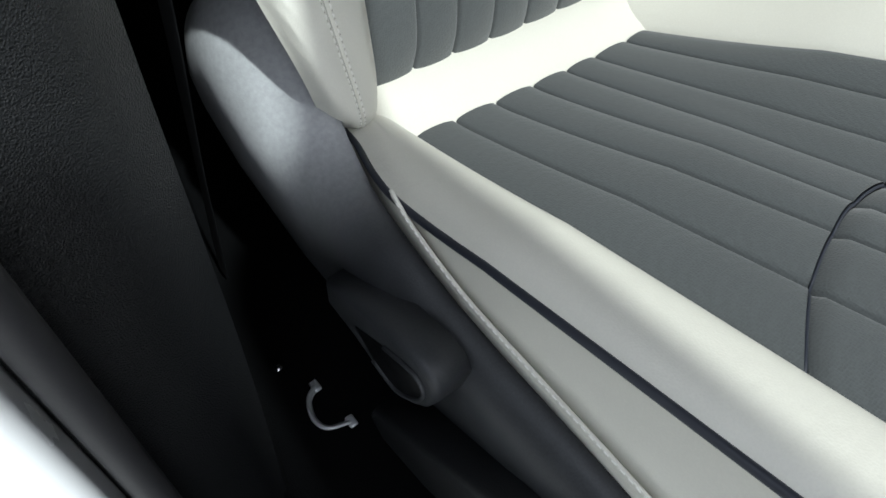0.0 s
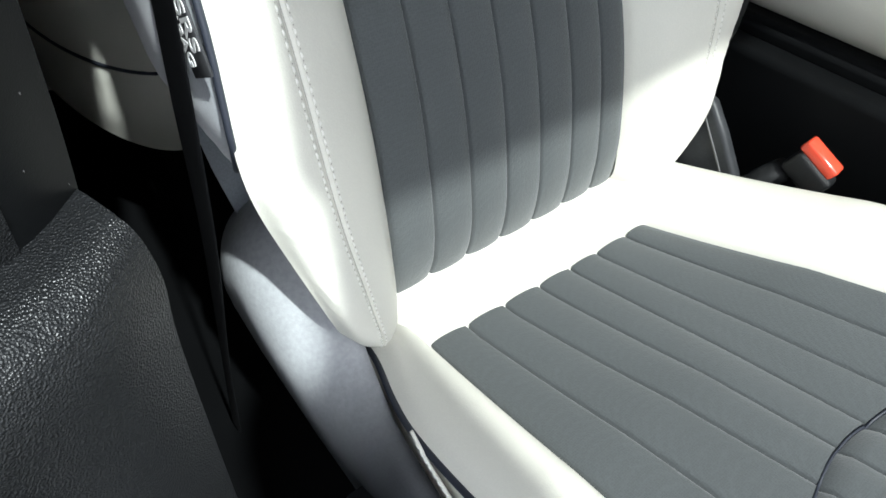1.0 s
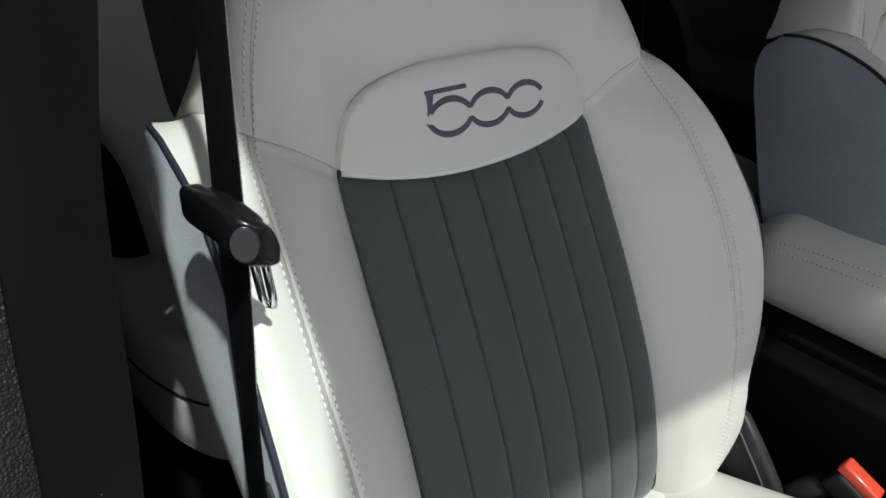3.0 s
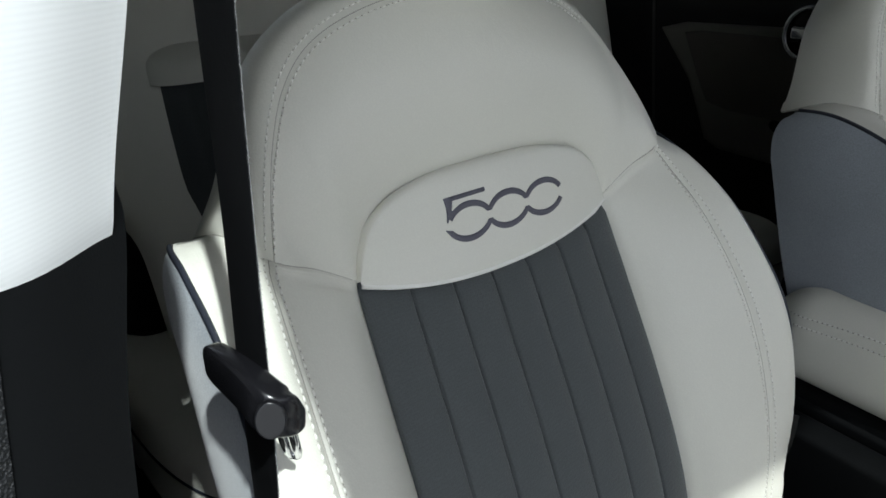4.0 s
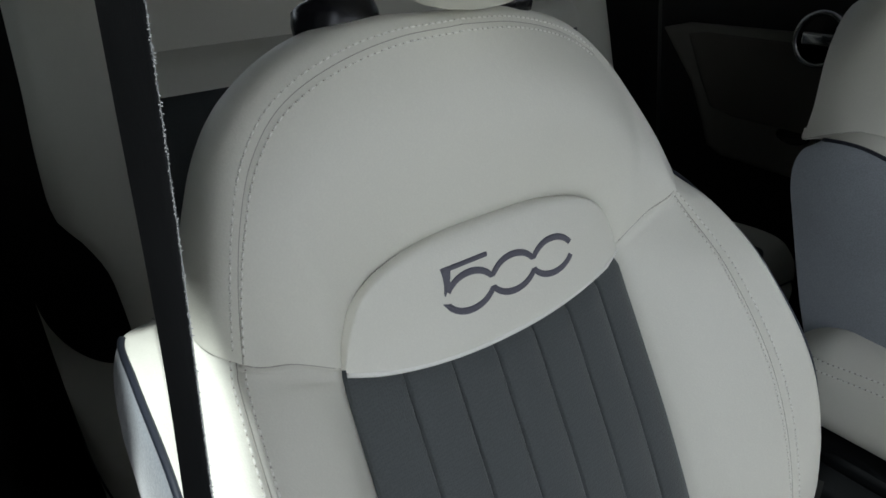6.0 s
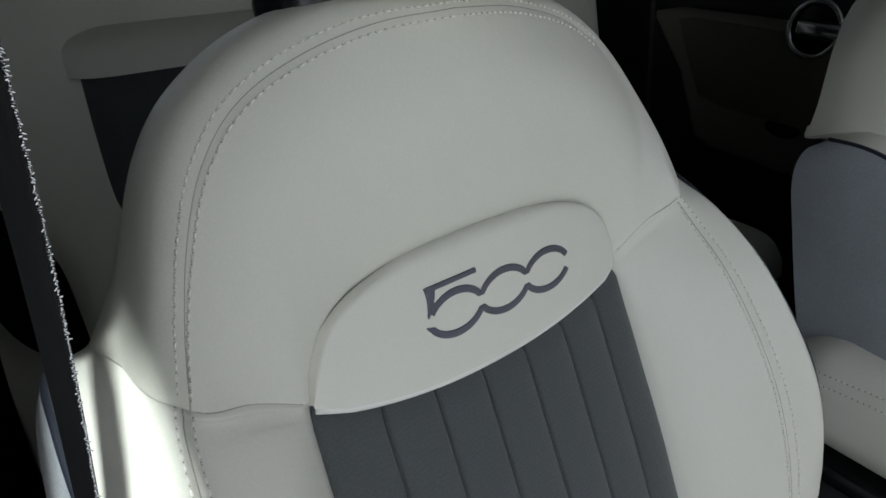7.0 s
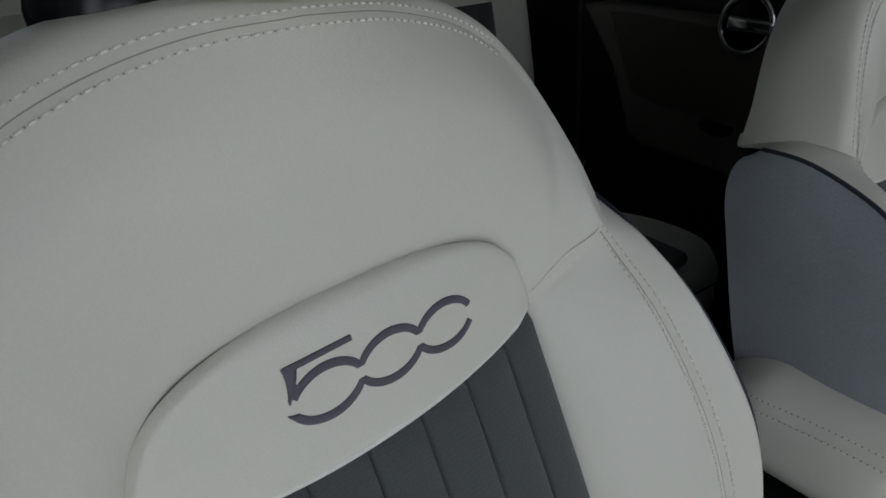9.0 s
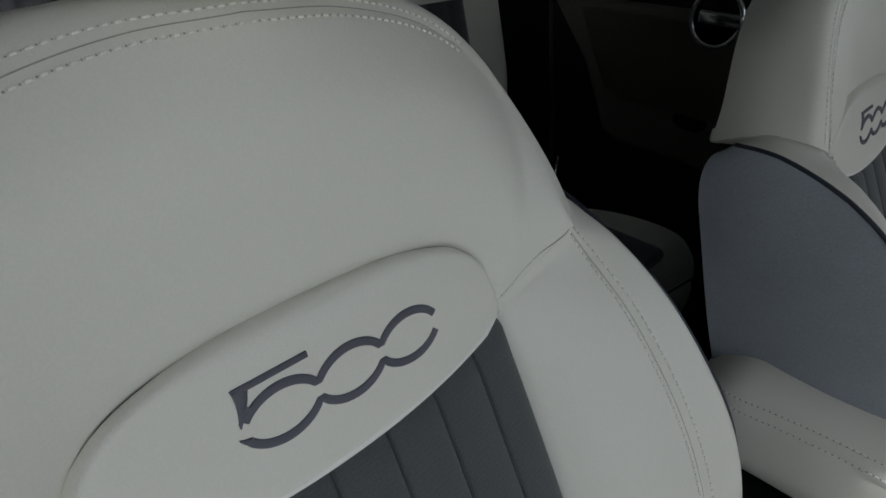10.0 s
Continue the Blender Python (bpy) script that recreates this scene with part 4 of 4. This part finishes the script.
# ---- car shell ----
floor = tagged(part("floor", block((1.35, 3.0, 0.06), 0.0, at=(0.65, 0.45, -0.03)), CARPET, smooth=False), "dark charcoal carpet car floor", "floor", kind="structure")
ROOF_EDGE = [(0.24, -0.236), (0.17, -0.233), (0.1, -0.226), (0.087, -0.205), (0.104, -0.115), (0.12, -0.045), (0.123, 0.05), (0.131, 0.1), (0.135, 0.16), (0.137, 0.3), (0.138, 1.73), (1.3, 1.73), (1.3, -0.238), (0.7, -0.236)]
roof_bm = bmesh.new()
low = [roof_bm.verts.new((x, y, 1.098)) for x, y in ROOF_EDGE]
high = [roof_bm.verts.new((x + (0.02 if x < 0.3 else 0.0), y + 0.01, 1.14)) for x, y in ROOF_EDGE]
roof_bm.faces.new(low)
roof_bm.faces.new(high[::-1])
for k in range(len(low)):
    roof_bm.faces.new((low[k], high[k], high[(k + 1) % len(low)], low[(k + 1) % len(low)]))
bmesh.ops.recalc_face_normals(roof_bm, faces=roof_bm.faces[:])
roof = tagged(part("ceiling", roof_bm, HEADLINER, smooth=False), "grey fabric headliner", "ceiling", kind="structure")
# out of view; run forward and made deep to block sun from the rear cushion
rail = tagged(part("trim_roof_rail", block((0.2, 1.39, 0.22), 0.006, 3, at=(0.04, 0.945, 1.14)), HEADLINER), "unseen grey roof rail over the rear door, extended to block sun", "roof rail", kind="structure")
# added bar out of view that keeps the sun off the lower pillar trim
shade_bar = tagged(part("shade_bar_front", block((0.06, 0.5, 0.05), 0.012, 3, at=(-0.065, -0.63, 1.14)), BLACK), "unseen black bar added to shade the door pillar trim", "roof rail", kind="structure")
SCREEN_TOP, SCREEN_FOOT = Vector((0.128, -0.236, 1.115)), Vector((0.02, -1.0, 0.72))


def front_pillar_point(a, b):
    p = SCREEN_TOP.lerp(SCREEN_FOOT, b)
    t = 2 * math.pi * a
    c, w = math.cos(t), math.sin(t)
    # widened on the door side lower down, shaped to block sun from the side cover
    half = 0.04 if c > 0 else smooth_table(-p.y, [(0.2, 0.029), (0.236, 0.03), (0.3, 0.032), (0.325, 0.042), (0.35, 0.073), (0.4, 0.095), (1.0, 0.1)])
    return p + Vector((half * math.copysign(abs(c) ** 0.6, c), 0.0, 0.022 * math.copysign(abs(w) ** 0.6, w)))


tagged(part("trim_front_pillar", sheet(24, 48, front_pillar_point), HEADLINER), "grey trim of the windscreen pillar", "pillar", kind="structure")
screen_bm = bmesh.new()
pane = [(0.155, -0.222, 1.112), (1.27, -0.222, 1.112), (1.34, -1.0, 0.715), (0.052, -1.0, 0.715)]
screen_bm.faces.new([screen_bm.verts.new(p) for p in pane])
outer_pane = [screen_bm.verts.new((x, y, z + 0.006)) for x, y, z in pane]
screen_bm.faces.new(outer_pane[::-1])
tagged(part("windscreen", screen_bm, SCREENGLASS, smooth=False), "green-tinted laminated windscreen glass", "window", kind="structure")
rear_wall = tagged(part("wall_rear", block((1.4, 0.05, 0.95), 0.0, at=(0.65, 1.45, 0.425)), BLACK, smooth=False), "dark trim behind the rear bench", "wall", kind="structure")
dash = tagged(part("dashboard", block((1.3, 0.4, 0.75), 0.06, 5, at=(0.65, -0.95, 0.4)), BLACK), "black dashboard", "dashboard", kind="structure")

# B-pillar beside the near seat
pillar = thing("pillar_trim", (0.03, 0.2, 0.0), "black lower and white upper door pillar trim", "car trim", kind="structure")
SECTION = [(0.0, 0.0), (-0.022, -0.02), (-0.054, -0.034), (-0.08, -0.04), (-0.092, -0.02), (-0.092, 0.06), (-0.05, 0.07), (-0.012, 0.03)]


def pillar_mesh(rows, start=0.0, end=1.0, proud=0.0, lip=0.0):
    """Rows: corner x, y, height and scale; lip raises the top edge towards the door."""
    def pt(a, b):
        a = start + (end - start) * a
        x, y, z = spline([r[:3] for r in rows], b)
        s = spline([(r[3], 0, 0) for r in rows], b).x
        c = spline(SECTION + SECTION[:1], a)
        z += lip * min(1.3, max(0.0, -c[0]) / 0.025) ** 1.3 * max(0.0, (b - 0.7) / 0.3)
        return Vector((x + c[0] * s - 0.03, y + c[1] * s - 0.2 - proud, z))
    return sheet(64, 56, pt, flip=True)


part("lower_trim", pillar_mesh([(0.036, 0.222, -0.02, 1.0), (0.044, 0.222, 0.2, 1.0), (0.046, 0.223, 0.4, 1.0), (0.047, 0.2235, 0.465, 1.0), (0.049, 0.2235, 0.492, 1.0), (0.0485, 0.2245, 0.505, 0.985), (0.047, 0.227, 0.514, 0.955), (0.044, 0.233, 0.519, 0.89), (0.04, 0.245, 0.5205, 0.75), (0.036, 0.255, 0.521, 0.6)]), GRAINED, pillar, "black grained plastic lower trim")
MIDDLE = [(0.036, 0.254, 0.49, 0.8), (0.041, 0.246, 0.545, 0.86), (0.046, 0.24, 0.62, 0.9), (0.057, 0.255, 0.68, 0.95), (0.068, 0.275, 0.74, 1.0), (0.0805, 0.295, 0.779, 1.06), (0.0815, 0.2965, 0.7925, 1.03)]
part("front_face", pillar_mesh(MIDDLE, 0.14, 0.5, 0.0012, 0.034), GRAINED, pillar, "grained black plastic face")
part("middle_trim", pillar_mesh(MIDDLE, lip=0.034), SMOOTHBLACK, pillar, "smooth black plastic middle trim")
part("upper_trim", pillar_mesh([(0.074, 0.293, 0.776, 0.95), (0.0775, 0.292, 0.782, 1.0), (0.082, 0.29, 0.8, 1.0), (0.101, 0.29, 0.866, 1.0), (0.108, 0.297, 0.93, 1.0), (0.113, 0.305, 1.0, 1.0), (0.12, 0.32, 1.1, 1.0)]), WHITEVINYL, pillar, "white ribbed vinyl upper trim")
dust = bmesh.new()
random.seed(11)
for _ in range(26):
    at, up = random.choice((random.uniform(0.86, 0.99), random.uniform(0.01, 0.13))), random.uniform(0.1, 0.95)
    x, y, z = spline([r[:3] for r in MIDDLE], up)
    size = spline([(r[3], 0, 0) for r in MIDDLE], up).x
    c = spline(SECTION + SECTION[:1], at)
    r = random.uniform(0.00012, 0.00028)
    block((r, r, r * random.uniform(1, 3)), 0, at=(x + c[0] * size - 0.0295, y + c[1] * size - 0.2002, z), bm=dust)
part("dust_speck", dust, PIPEGREY, pillar, "pale dust specks")
seal = part("door_seal", tube([(-0.029, 0.165, -0.05), (-0.029, 0.165, 0.2), (-0.029, 0.168, 0.5), (-0.016, 0.2, 0.7), (0.002, 0.24, 0.8), (0.05, 0.25, 1.2)], 0.008, 10), RUBBER)
tagged(seal, "black rubber door seal", "door seal", kind="structure")
sill = tagged(part("door_sill", block((0.1, 2.2, 0.14), 0.03, 4, at=(-0.07, 0.0, -0.06)), BLACK), "black plastic door sill", "sill", kind="structure")
body_bm = block((0.13, 0.5, 0.95), 0.02, 4, at=(-0.115, 0.43, 0.25))
block((0.14, 0.1, 0.66), 0.012, 4, at=(-0.114, 0.205, 0.105), bm=body_bm)
block((0.1, 0.2, 0.5), 0.02, 4, at=(-0.01, 0.38, 0.95), bm=body_bm)
body = tagged(part("body_side", body_bm, WHITEPAINT), "white painted car body side", "car body", kind="structure")

# near rear door and far side
DARKGLASS = material("dark_window_glass", (0.12, 0.13, 0.13), 0.05, bump=0.0, blotch=0.01)
DARKGLASS.node_tree.nodes["Principled BSDF"].inputs["Transmission Weight"].default_value = 1.0
near_side = thing("quarter_panel", (0.0, 0.92, 0.0), "grey-green rear side trim below the side window", "car trim", kind="structure")
part("lining", block((0.06, 1.1, 0.86), 0.02, 3, (0.0, 0.0, 0.305)), BLACK, near_side, "dark lower lining")
part("side_window", block((0.006, 1.08, 0.34), 0.002, 1, (-0.01, 0.0, 0.9)), DARKGLASS, near_side, "tinted quarter window")
far_door = thing("door_far", (1.27, 0.69, 0.0), "black rear door with beige vinyl panel", "door", kind="structure")
part("lining", block((0.06, 2.4, 0.95), 0.02, 3, (0.04, -0.25, 0.35)), BLACK, far_door, "black door lining")
for y, wide in ((-1.42, 0.12), (-0.4, 0.14), (0.7, 0.3)):
    part("window_post", block((0.05, wide, 0.42), 0.015, 3, (0.03, y, 1.01)), BLACK, far_door)
for y0, y1 in ((-1.36, -0.47), (-0.33, 0.55)):
    part("window", block((0.006, y1 - y0, 0.4), 0.002, 1, (0.035, (y0 + y1) / 2, 1.01)), SCREENGLASS if y0 < -1 else DARKGLASS, far_door, "tinted window glass")
panel = [(0.3, 0.655), (0.22, 0.56), (0.185, 0.49), (0.165, 0.445), (0.13, 0.43), (-0.02, 0.425), (-0.25, 0.42), (-0.3, 0.5), (-0.3, 0.67), (0.0, 0.675), (0.25, 0.668)]
part("panel", plate(panel, -0.022, 0.02, 0.016, 5), BEIGE, far_door, "beige vinyl door panel")
inset = [(0.235, 0.652), (0.195, 0.575), (0.165, 0.525), (0.12, 0.515), (-0.28, 0.505), (-0.28, 0.655), (0.0, 0.66), (0.2, 0.658)]
part("panel_inset", plate(inset, -0.026, 0.0, 0.004, 2), DIMBEIGE, far_door, "brown fabric door inset")
ring = [(-0.03, -0.008 + 0.039 * math.cos(2 * math.pi * i / 32), 0.672 + 0.042 * math.sin(2 * math.pi * i / 32)) for i in range(32)]
handle = part("handle", tube(ring, 0.0045, 10, closed=True), STEEL, far_door, "chromed ring of the door handle")
part("pull", block((0.012, 0.07, 0.022), 0.005, 3, (-0.03, -0.015, 0.672)), STEEL, handle)
part("bowl", plate([(-0.005 + 0.04 * math.cos(2 * math.pi * i / 24), 0.672 + 0.043 * math.sin(2 * math.pi * i / 24)) for i in range(24)], -0.026, -0.015, 0.002, 2), GLOSSBLACK, far_door)
part("pull_pocket", plate([(0.0 + 0.03 * math.cos(2 * math.pi * i / 24), 0.505 + 0.016 * math.sin(2 * math.pi * i / 24)) for i in range(24)], -0.025, -0.015, 0.002, 2), GLOSSBLACK, far_door)

# a plain wall added out of view to cut the sky light from the left
tagged(part("wall_sky_blocker", block((0.2, 8.0, 2.6), 0.0, at=(-2.3, 2.2, 0.95)), BLOCKERWALL, smooth=False), "unseen dark wall added to block sky light from the left", "wall", kind="structure")

# road outside
ground = bmesh.new()
bmesh.ops.create_grid(ground, x_segments=2, y_segments=2, size=400)
bmesh.ops.translate(ground, verts=ground.verts, vec=(0, 0, -0.35))
tagged(part("ground", ground, ASPHALT, smooth=False), "pale concrete ground outside the car", "ground", kind="structure")
